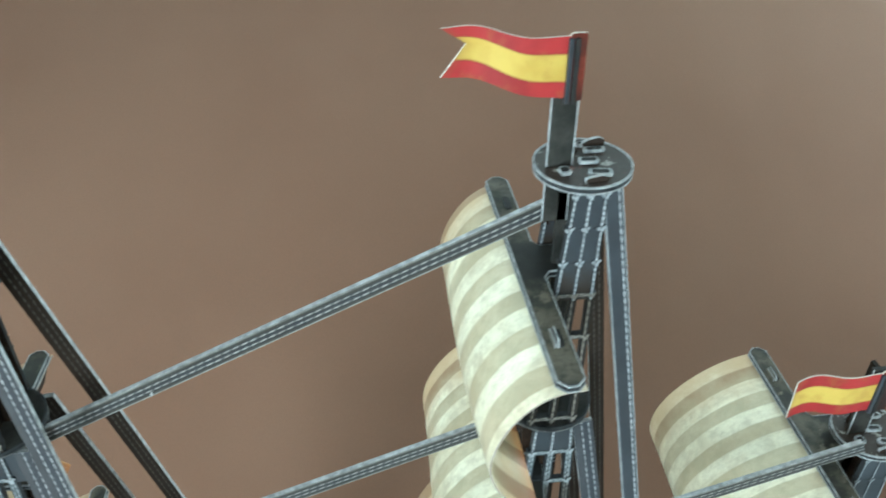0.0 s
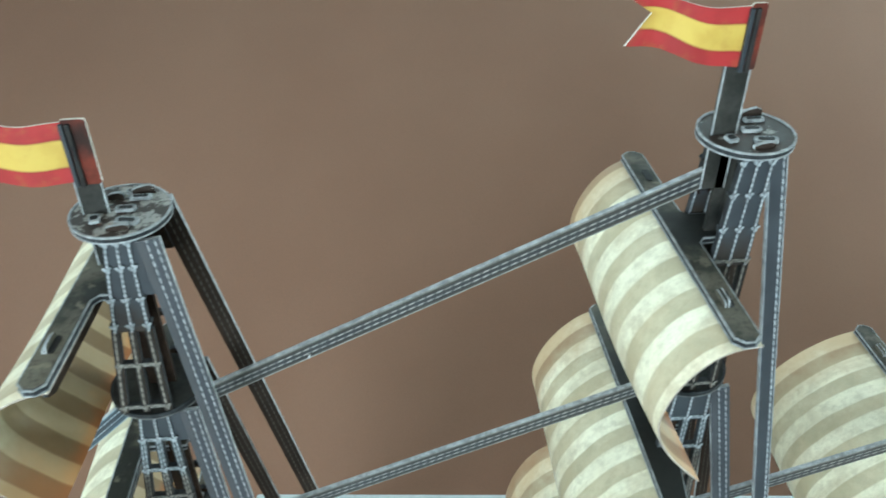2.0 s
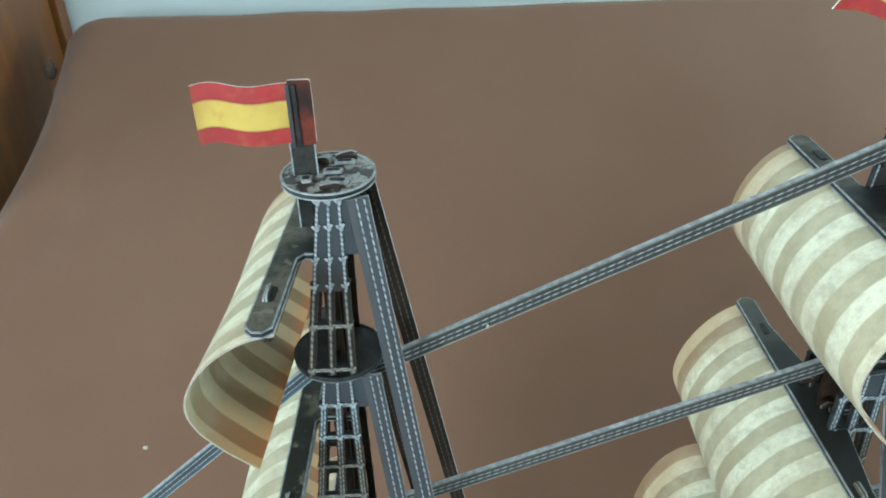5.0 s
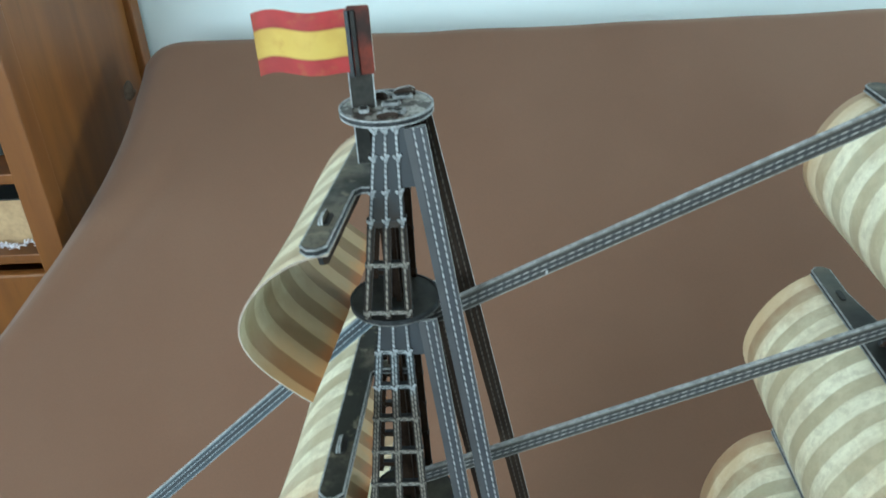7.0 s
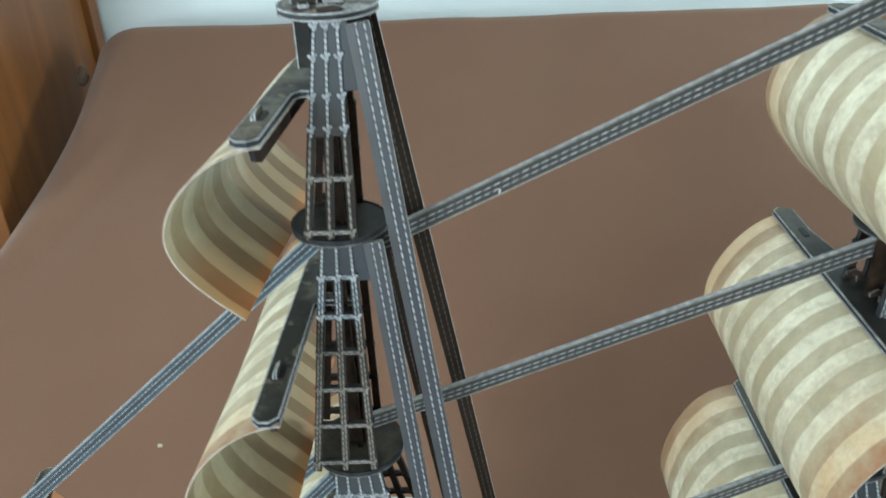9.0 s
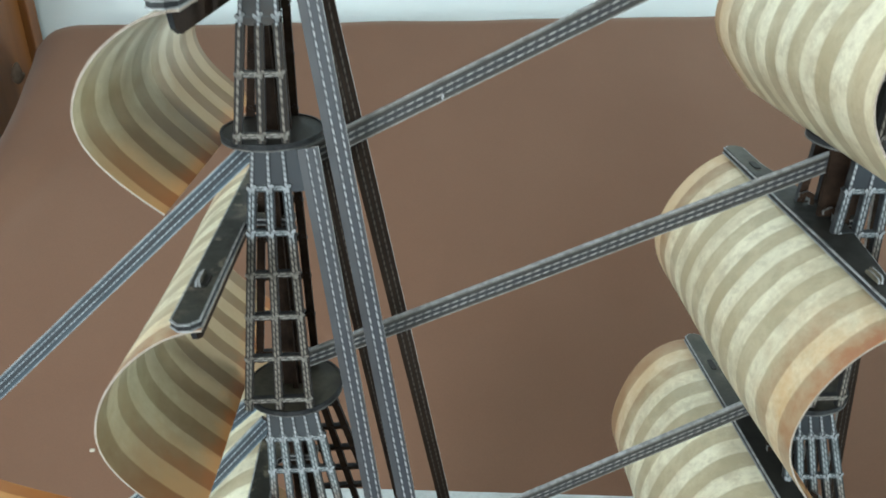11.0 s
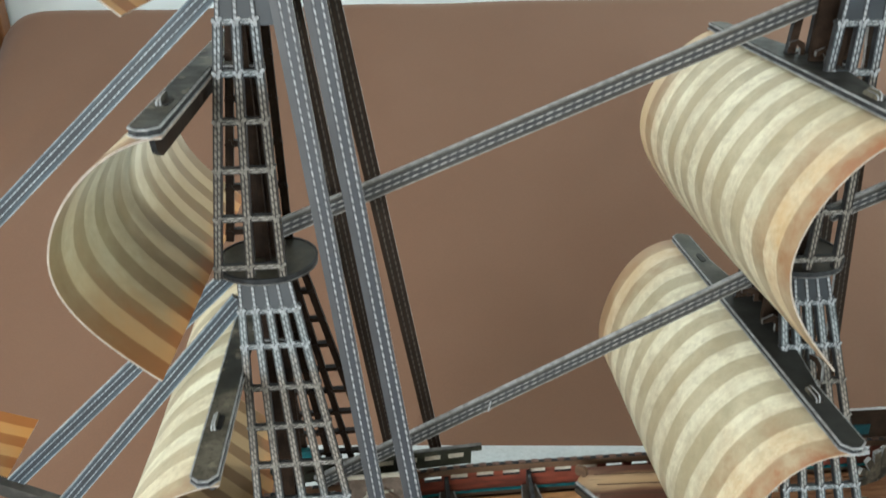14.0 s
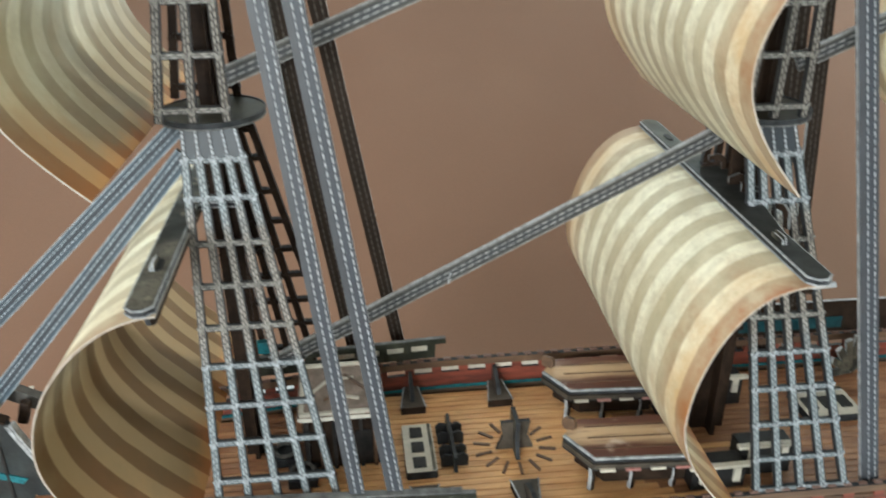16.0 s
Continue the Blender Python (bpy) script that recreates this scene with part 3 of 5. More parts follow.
# ---- cabinet ----
def cabinet():
    e = tagged(new("cabinet"), "tall orange-stained wooden cabinet with open shelves", "cabinet")
    e.location = (-1.3, 1.5, -0.75)
    x1, x0, y0, y1 = -0.855, -1.75, 1.218, 1.79

    def board(name, c, size, bevel=0.003, label=""):
        bm = bmesh.new()
        add_box(bm, c, size, bevel=bevel)
        return part(name, bm, CABINET_WOOD, e, label)

    board("side_panel", (x1 - 0.02, (y0 + y1) / 2, 0.2), (0.022, y1 - y0 - 0.10, 1.9))
    board("side_panel", (x0 + 0.02, (y0 + y1) / 2, 0.2), (0.022, y1 - y0 - 0.10, 1.9))
    board("front_post", (x1 - 0.024, y0 + 0.012, 0.2), (0.048, 0.05, 1.9))
    board("front_post", (x0 + 0.024, y0 + 0.012, 0.2), (0.048, 0.05, 1.9))
    board("back_post", (x1 - 0.012, y1 - 0.028, 0.2), (0.036, 0.045, 1.9))
    board("back_panel", ((x0 + x1) / 2, y1 - 0.006, 0.2), (x1 - x0 - 0.08, 0.01, 1.88))
    for z in (-0.06, 0.10, 0.52, 0.90):
        board("shelf", ((x0 + x1) / 2 - 0.001, (y0 + y1) / 2 + 0.01, z), (x1 - x0 - 0.07, y1 - y0 - 0.025, 0.02))
    d = board("drawer_front", ((x0 + x1) / 2, y0 + 0.012, -0.20), (x1 - x0 - 0.10, 0.022, 0.24), 0.006)
    board("drawer_front", ((x0 + x1) / 2, y0 + 0.012, -0.48), (x1 - x0 - 0.10, 0.022, 0.28), 0.006)
    board("base_panel", ((x0 + x1) / 2, y0 + 0.02, -0.69), (x1 - x0 - 0.10, 0.02, 0.11))
    # things on the shelves
    c = tagged(new("carton_box"), "small tan carton box on the cabinet shelf", "box")
    c.location = (-0.985, 1.325, -0.05)
    bm = bmesh.new()
    add_box(bm, (-0.985, 1.325, -0.005), (0.10, 0.08, 0.09), bevel=0.001)
    part("box_body", bm, CARTON, c)
    bm = bmesh.new()
    add_box(bm, (-0.985, 1.325, 0.0415), (0.104, 0.084, 0.003))
    part("box_lid", bm, DARK_CLUTTER, c, "dark lid")
    for k in range(4):
        b = tagged(new("storage_tin"), "dark plastic storage tin standing on a cabinet shelf", "tin", "tins on the cabinet shelf")
        b.location = (-1.0 - 0.11 * k, 1.36, 0.11)
        bm = bmesh.new()
        bmesh.ops.create_cone(bm, cap_ends=True, segments=24, radius1=0.04, radius2=0.038, depth=0.10, matrix=Matrix.Translation((-1.0 - 0.11 * k, 1.36, 0.162)))
        part("tin_body", bm, DARK_CLUTTER, b, smooth=False)
        bm = bmesh.new()
        bmesh.ops.create_cone(bm, cap_ends=True, segments=24, radius1=0.042, radius2=0.041, depth=0.012, matrix=Matrix.Translation((-1.0 - 0.11 * k, 1.36, 0.2185)))
        part("tin_lid", bm, DARK_CLUTTER, b)
    bm = bmesh.new()
    rnd = random.Random(4)
    for k in range(160):
        t = k / 159
        p = Vector((-0.93 - 0.16 * t, 1.262 + 0.008 * math.sin(t * 17), -0.043 + 0.003 * math.sin(t * 9)))
        d2 = Vector((rnd.uniform(-1, 1), rnd.uniform(-1, 1), rnd.uniform(-0.3, 1))).normalized()
        add_box(bm, p + d2 * 0.004, (0.010, 0.002, 0.0006), d2.to_track_quat("X", "Z").to_matrix().to_4x4())
    tagged(finish("tinsel_garland", bm, TINSEL), "silver tinsel garland lying along the cabinet shelf", "garland")


cabinet()

# ---- the model ship ----
ship = tagged(new("model_ship"), "paper card galleon model with striped sails, standing on the table", "model ship")
ship.location = (0.02, 0.248, 0.0)
CARD = 0.0022


def platform(c, r, holes, face=None):
    bm = bmesh.new()
    disc(bm, c, r, 0.0022)
    p = part("platform", bm, [(face or TOP) if holes else face or POLE, BROWN_CARD, DARK_EDGE], ship, "round dark printed mast platform with grey rims")
    for dz, rr, mat in ((0.0013, r + 0.0003, EDGE if holes else DARK_EDGE), (-0.0010, r + 0.0002, EDGE if holes else DIM_EDGE)):
        bm = bmesh.new()
        seg = 64
        for k in range(seg):
            a, b = 2 * math.pi * k / seg, 2 * math.pi * (k + 1) / seg
            q = [(rr, -0.0003), (rr, 0.0003), (rr - 0.0009, 0.0003), (rr - 0.0009, -0.0003)]
            va = [bm.verts.new((c[0] + u * math.cos(a), c[1] + u * math.sin(a), c[2] + dz + w)) for u, w in q]
            vb = [bm.verts.new((c[0] + u * math.cos(b), c[1] + u * math.sin(b), c[2] + dz + w)) for u, w in q]
            for i in range(4):
                bm.faces.new([va[i], va[(i + 1) % 4], vb[(i + 1) % 4], vb[i]])
        part("rim", bm, mat, p)
    if holes:
        # slots and tabs that lock the shrouds stand proud of the top platform
        for k, (dx, dy, w, d) in enumerate(((0.004, -0.0085, 0.0085, 0.004), (0.002, 0.0, 0.0075, 0.0035), (0.006, 0.0075, 0.008, 0.003), (0.003, 0.012, 0.006, 0.0025), (-0.008, -0.006, 0.004, 0.005))):
            bm = bmesh.new()
            o = rounded(w, d, min(w, d) * 0.3, 3)
            add_plate(bm, o, 0.0012, Matrix.Translation((c[0] + dx, c[1] + dy, c[2] + 0.0019)) @ Matrix.Rotation(radians(-8 + 5 * k), 4, "Z"))
            part("tab", bm, [EDGE, EDGE, EDGE], p, "pale interlocking card tab")
            bm = bmesh.new()
            o = rounded(w * 0.7, d * 0.5, min(w, d) * 0.2, 3)
            add_plate(bm, o, 0.0008, Matrix.Translation((c[0] + dx, c[1] + dy, c[2] + 0.0024)) @ Matrix.Rotation(radians(-8 + 5 * k), 4, "Z"))
            part("slot", bm, [BLACK, BLACK, BLACK], p, "dark slot")
        for dx, dy, w, h, a in ((0.0065, 0.0115, 0.0085, 0.0036, 0.15), (-0.003, 0.0085, 0.0060, 0.0030, -0.1), (0.0015, -0.0125, 0.0080, 0.0022, 0.1)):
            upright_tab(p, c, dx, dy, w, h, a)


def upright_tab(p, c, dx, dy, w, h, turn):
    """A shroud tab that sticks up through a platform slot."""
    m = Matrix.Translation((c[0] + dx, c[1] + dy, c[2] + 0.0011)) @ Matrix.Rotation(turn, 4, "Z") @ Matrix.Rotation(math.pi / 2, 4, "X")
    bm = bmesh.new()
    add_plate(bm, [(-w / 2, 0), (w / 2, 0), (w / 2, h * 0.7), (w / 4, h), (-w / 4, h * 0.85), (-w / 2, h * 0.6)], 0.0016, m)
    part("upright_tab", bm, [TOP, TOP, EDGE], p, "card tab standing up through the platform")


def pole(x, y, z0, z1, w):
    bm = bmesh.new()
    add_box(bm, (x, y, (z0 + z1) / 2), (w, CARD, z1 - z0))
    p = part("mast_pole", bm, POLE, ship, "dark brown flat mast pole")
    bm = bmesh.new()
    add_box(bm, (x, y + CARD / 2 + 0.0028, (z0 + z1) / 2), (CARD, 0.0055, z1 - z0 - 0.003))
    part("mast_rib", bm, BROWN_CARD, p)
    for k in (-1, 1):
        bm = bmesh.new()
        add_box(bm, (x + k * (w / 2 + 0.0002), y - CARD / 2, (z0 + z1) / 2), (0.0005, 0.0006, z1 - z0))
        part("cut_edge", bm, EDGE, p)


def flag(x, y, z0, z1, length, tails, hoist=0.0085):
    """A flag that flies towards the bow from a slotted card on the pole."""
    def fn(u, v):
        l = length
        if tails:
            l = length * (1 - 0.20 * (1 - abs(2 * v - 1)))
        px = x - l * u
        k = px - x
        z = z1 - (z1 - z0) * v * (1 - (0.24 if tails else 0.0) * u) + 0.0016 * math.sin(k * 190 + 0.6) * u + (0.006 * (u * u) if tails else -0.0005 * u)
        return px, y - CARD / 2 - 0.0012 + 0.0022 * math.sin(k * 150) * u, z
    y0 = y - CARD / 2 - 0.0012
    f = part("flag", sheet(fn, 28, 12, 0.0007), [FLAG, PALE_EDGE], ship, "red, yellow and red striped paper flag")
    bm = bmesh.new()
    add_plate(bm, rounded(hoist, z1 - z0 + 0.002, 0.001, 2), 0.0011, frame_from((x - 0.0007 + hoist / 2, y0, (z0 + z1) / 2), (0, 0, 1), (0, -1, 0)))
    part("flag_hoist", bm, [HOIST, HOIST, PALE_EDGE], f, "dark red hoist of the flag")
    for k in range(2):
        bm = bmesh.new()
        add_box(bm, (x - 0.0006 + 0.0022 * k, y0 - 0.0010, (z0 + z1) / 2 - 0.001), (0.0016, 0.0016, z1 - z0 + 0.001), bevel=0.0003)
        part("flag_clip", bm, GREY if k == 0 else BLACK, f, "narrow grey locking strip")


def yard(x, yn, yf, z, mast_x, slope=0.0, mast_y=None, yoke=0.0125, flare=0.003, face=YARD, tabs=2):
    """Flat mottled yard plate with cut-off ends that widens into a yoke at the mast, an upright flange under it and two tabs in slots.
    x: its forward edge at the near end; slope: how far it swings aft along its run."""
    w, c = 0.0096, 0.0030
    l = (yf - yn) * math.hypot(1, slope)
    a = math.atan(slope)
    m = Matrix.Translation((x, yn, z)) @ Matrix.Rotation(-a, 4, "Z")
    my = ((mast_y or (yn + yf) / 2) - yn) * math.hypot(1, slope)
    g = mast_x - x - slope * (my / math.hypot(1, slope)) + 0.004

    def outline(k):
        return [(c - k * 0.4, -k), (w - c + k * 0.4, -k), (w + k, c - k * 0.4), (w + k, my - yoke - flare), (w + 0.002 + flare * 0.12, my - yoke - k), (g, my - yoke - k), (g, my + yoke + k), (w + 0.002 + flare * 0.12, my + yoke + k), (w + k, my + yoke + flare), (w + k, l - c + k * 0.4),
                (w - c + k * 0.4, l + k), (c - k * 0.4, l + k), (-k, l - c + k * 0.4), (-k, c - k * 0.4)]

    p = plate("yard", outline(0.0), CARD, m, [face, BROWN_CARD, DARK_EDGE], ship, "brown mottled yard plate with pale cut edges")
    for dz, k, t in ((CARD / 2, 0.00025, 0.0005), (-CARD / 2, 0.0004, 0.0005)):
        bm = bmesh.new()
        add_plate(bm, outline(k), t, Matrix.Translation((0, 0, dz)) @ m)
        part("yard_rim", bm, [EDGE, BROWN_CARD, EDGE], p)
    bm = bmesh.new()
    add_plate(bm, outline(-0.0005), 0.0005, Matrix.Translation((0, 0, CARD / 2 + 0.0003)) @ m)
    part("yard_face", bm, [face, face, DARK_EDGE], p)
    bm = bmesh.new()
    add_plate(bm, [(0.0030, 0), (l - 0.0030, 0), (l - 0.0060, -0.0080), (l - 0.0110, -0.0105), (0.0110, -0.0105), (0.0060, -0.0080)], CARD * 0.8, m @ Matrix.Translation((w * 0.62, 0, 0)) @ Matrix(((0, 0, 1, 0), (1, 0, 0, 0), (0, 1, 0, 0), (0, 0, 0, 1))))
    part("yard_flange", bm, [BROWN_CARD, BROWN_CARD, DARK_EDGE], p)
    for v in (l * 0.17, l * 0.83):
        bm = bmesh.new()
        add_plate(bm, rounded(0.0030, 0.0090, 0.0012, 3), 0.0005, m @ Matrix.Translation((w * 0.56, v, CARD / 2 + 0.0008)))
        part("slot", bm, [BLACK, BLACK, BLACK], p)
        if tabs == 1 and v > l / 2:
            continue
        for k, (u, h) in enumerate(((0.34, 0.0020), (0.46, 0.0030))):
            bm = bmesh.new()
            add_plate(bm, [(-0.0046, 0), (0.0046, 0), (0.0042, h * 0.75), (0.0030, h), (-0.0030, h), (-0.0042, h * 0.75)], 0.0007, m @ Matrix.Translation((w * u, v, CARD / 2 + 0.0004)) @ Matrix(((0, 0, 1, 0), (1, 0, 0, 0), (0, 1, 0, 0), (0, 0, 0, 1))))
            part("tab", bm, [YARD, YARD, EDGE], p, "card tab standing up through the slot")


def sail(x, yn, yf, z, depth, drop, pairs, foot=0.0, q=0.5, rusty=0.5, brown=0.5, slope=0.0, phase=0.25, ends=0.15):
    """A curled sail that hangs from under its yard; slope: how far it swings aft along its run."""
    mat, inner = mat_sail("striped_sail_print", pairs, rusty, phase=phase, ends=ends), mat_sail("browned_lit_sail_print", pairs, rusty, True, brown, phase, ends)

    def fn(u, v):
        s = (1 - math.cos(math.pi * v)) / 2
        y = yn + 0.0006 + (yf - yn - 0.0012) * u
        f = math.sin(math.pi / 2 * s / 0.45) ** q if s < 0.45 else math.cos(math.pi / 2 * (s - 0.45) / 0.55)
        px = x - depth * f + foot * s + slope * (y - yn)
        wave = 0.0012 * math.sin(u * 5.1 + x * 40) * math.sin(math.pi * v)
        return px + wave, y, z - CARD / 2 - 0.0007 - drop * s

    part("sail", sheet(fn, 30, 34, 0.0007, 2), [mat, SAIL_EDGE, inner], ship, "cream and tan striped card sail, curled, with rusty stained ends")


def net(p, q, rows, solid, ropes, side, bar=0.0022, low=None, name="shroud_net", gusset=None, back=BROWN_CARD):
    """A die-cut shroud panel: p, q are the left and right edges as (top, bottom) points; rows: heights of the rungs as shares from the top;
    solid: share of the height that stays a full printed card. side: -1 faces -y."""
    (pt, pb), (qt, qb) = [tuple(Vector(k) for k in e) for e in (p, q)]
    nrm = Vector((0, side, 0.12))
    def at(u, v):
        return (pt.lerp(pb, v)).lerp(qt.lerp(qb, v), u)
    mid_t, mid_b = at(0.5, 0), at(0.5, 1)
    m = frame_from(mid_t, mid_b - mid_t, nrm)
    inv = m.inverted()
    bm = bmesh.new()
    o = [inv @ at(0, 0), inv @ at(1, 0), inv @ at(1, solid), inv @ at(0, solid)]
    add_plate(bm, [(k.x, k.y) for k in o], CARD, m)
    panel = part(name, bm, [GREY_FADE if solid > 0.3 else GREY, back, DARK_EDGE], ship, "slate grey card shrouds with printed ropes and cut-out squares")
    if gusset:
        a, b, c = gusset
        o = [inv @ at(0.98, 0), inv @ at(1 + a, 0), inv @ at(1 + b, c), inv @ at(1.04, c)]
        bm = bmesh.new()
        add_plate(bm, [(k.x, k.y) for k in o], CARD * 0.8, m)
        part("gusset", bm, [GREY, BROWN_CARD, DARK_EDGE], panel, "plain slate card between the ropes and the backstay")
    bars = low or BAR
    for k in range(ropes):
        u = k / (ropes - 1)
        a, c, b = inv @ at(u, 0), inv @ at(u, solid - 0.01), inv @ at(u, 1)
        d = b - a
        turn = Matrix.Rotation(math.atan2(-d.x, d.y), 4, "Z")
        l, h = math.hypot(d.x, d.y) * solid, bar * 0.26
        bm = bmesh.new()
        add_plate(bm, [(-h, 0.0008), (h, 0.0008), (h, l), (-h, l)], CARD + 0.0007, m @ Matrix.Translation((a.x, a.y, 0)) @ turn)
        part("rope", bm, [ROPE, BROWN_CARD if back is BROWN_CARD else ROPE, DARK_EDGE], panel)
        l = math.hypot(b.x - c.x, b.y - c.y)
        h = bar * 0.5
        bm = bmesh.new()
        add_plate(bm, [(-h, 0), (h, 0), (h, l), (-h, l)], CARD + 0.0005, m @ Matrix.Translation((c.x, c.y, 0)) @ turn)
        part("shroud_bar", bm, [bars, BROWN_CARD, DARK_EDGE], panel)
    for v in rows:
        a, b = inv @ at(0, v), inv @ at(1, v)
        d = b - a
        mm = m @ Matrix.Translation((a.x, a.y, 0)) @ Matrix.Rotation(math.atan2(-d.x, d.y), 4, "Z")
        l = math.hypot(d.x, d.y)
        bm = bmesh.new()
        h = bar * (0.40 if v > solid - 0.02 else 0.05)
        add_plate(bm, [(-h, -bar / 2), (h, -bar / 2), (h, l + bar / 2), (-h, l + bar / 2)], CARD + 0.0003, mm)
        face = (RUNG_BROWN if bars is BAR_BROWN or (bars is BAR_DOWN and v > solid + 0.2) else BAR if bars is BAR_DOWN else bars) if v > solid - 0.02 else GREY
        if bars is BAR_FADED and face is bars:
            face = RUNG_BROWN if 0.022 < (v - solid) * (mid_b - mid_t).length < 0.086 else BAR
        rung = part("rung", bm, [face, BROWN_CARD, DARK_EDGE], panel)
        bm = bmesh.new()
        for k in range(ropes):
            y = l * k / (ropes - 1)
            for j, (du, dv) in enumerate(((0.0, -0.34), (0.22, 0.12), (-0.22, 0.30))):
                add_plate(bm, rounded(bar * 0.66, bar * 0.38, bar * 0.16, 2), CARD + 0.0011 + 0.0002 * j, mm @ Matrix.Translation((bar * du, y + bar * dv, 0)) @ Matrix.Rotation(0.6 - 0.7 * j, 4, "Z"))
        part("lashing", bm, [KNOT_BROWN if face is RUNG_BROWN else KNOT, BROWN_CARD, DARK_EDGE], rung, "pale printed rope knots")
    return panel


def column(x, y, z0, z1, w=0.011, card=BROWN_CARD):
    """The lower mast inside the shrouds: two crossed dark cards."""
    bm = bmesh.new()
    add_box(bm, (x, y, (z0 + z1) / 2), (w, CARD, z1 - z0))
    add_box(bm, (x, y, (z0 + z1) / 2), (CARD, w * 0.95, z1 - z0 - 0.001))
    part("mast_column", bm, card, ship, "dark crossed card mast")


S_NEAR, S_FAR = [STRIP, BROWN_STRIP, EDGE], [STRIP_M, BROWN_STRIP, EDGE]
S_ONE = [STRIP_ONE, BROWN_STRIP, EDGE]


def mast(top, mid, low, r, pole_x, pole_top, channel, face=None, thick=0.011):
    """Platforms, pole and columns of one mast; channel: the height of its foot."""
    for c, rr, h in ((top, r[0], True), (mid, r[1], False), (low, r[2], False)):
        platform(c, rr, h, face if h else OLIVE if c is low else None)
    pole(pole_x, top[1], top[2] - 0.022, pole_top, 0.0088)
    column((top[0] + mid[0]) / 2, top[1], mid[2] + 0.001, top[2] - 0.001, card=POLE if thick > 0.012 else BROWN_CARD)
    column((mid[0] + low[0]) / 2, mid[1], low[2] + 0.001, mid[2] - 0.001, thick)
    column(low[0], low[1], channel, low[2] - 0.001, thick)


# fore mast
F1, F2, F3 = (-0.1506, 0.2540, 0.5493), (-0.1545, 0.2535, 0.4620), (-0.1560, 0.2525, 0.3429)
mast(F1, F2, F3, (0.0182, 0.0195, 0.0211), -0.1590, 0.587, 0.158, TOP_PALE)
flag(-0.1610, F1[1], 0.5650, 0.5885, 0.036, False)
for s in (-1, 1):
    def Y(c, k):
        return c[1] + s * k
    net(((-0.1540, Y(F1, 0.0140), 0.5480), (-0.1650, Y(F2, 0.0165), 0.4635)),
        ((-0.1462, Y(F1, 0.0140), 0.5480), (-0.1475, Y(F2, 0.0165), 0.4635)), (0.02, 0.15, 0.32, 0.465, 0.70, 0.965), 0.50, 3, s, 0.0031, BAR_BROWN, gusset=(0.40, 0.70, 0.30))
    net(((-0.1602, Y(F2, 0.0150), 0.4605), (-0.1738, Y(F3, 0.0180), 0.3445)), ((-0.1492, Y(F2, 0.0150), 0.4605), (-0.1480, Y(F3, 0.0180), 0.3445)),
        (0.13, 0.29, 0.445, 0.61, 0.78, 0.96), 0.14, 3, s, 0.0034, BAR_DOWN, gusset=(0.45, 0.55, 0.145))
    net(((-0.1660, Y(F3, 0.0165), 0.3415), (-0.1665, Y(F3, 0.0560), 0.1780)), ((-0.1460, Y(F3, 0.0165), 0.3415), (-0.1150, Y(F3, 0.0560), 0.1780)),
        (0.075, 0.165, 0.275, 0.380, 0.485, 0.585, 0.69, 0.79, 0.895, 0.985), 0.07, 5, s, 0.0032, BAR_FADED)
    mats = S_NEAR if s < 0 else S_FAR
    strip("backstay", (-0.1392, Y(F1, 0.0140), 0.5466), (-0.0885 if s < 0 else -0.0785, Y(F1, 0.0640), 0.1700), 0.0084, (0, s, 0.1), mats, ship, label="slate card backstay printed with two ropes", wide_end=0.0070)
    strip("backstay", (-0.1400, Y(F2, 0.0150), 0.4605), (-0.1050, Y(F2, 0.0640), 0.1700), 0.0080, (0, s, 0.1), mats, ship, label="slate card backstay printed with two ropes", wide_end=0.0064)
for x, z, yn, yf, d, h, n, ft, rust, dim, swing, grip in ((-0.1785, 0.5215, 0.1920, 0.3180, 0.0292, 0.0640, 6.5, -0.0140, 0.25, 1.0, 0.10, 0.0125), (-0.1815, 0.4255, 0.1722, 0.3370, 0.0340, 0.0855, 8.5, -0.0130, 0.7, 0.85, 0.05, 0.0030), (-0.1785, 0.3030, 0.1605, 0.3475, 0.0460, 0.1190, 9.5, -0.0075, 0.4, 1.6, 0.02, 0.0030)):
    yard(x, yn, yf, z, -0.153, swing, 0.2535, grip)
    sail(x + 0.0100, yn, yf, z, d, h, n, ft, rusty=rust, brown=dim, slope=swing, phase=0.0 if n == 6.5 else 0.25)

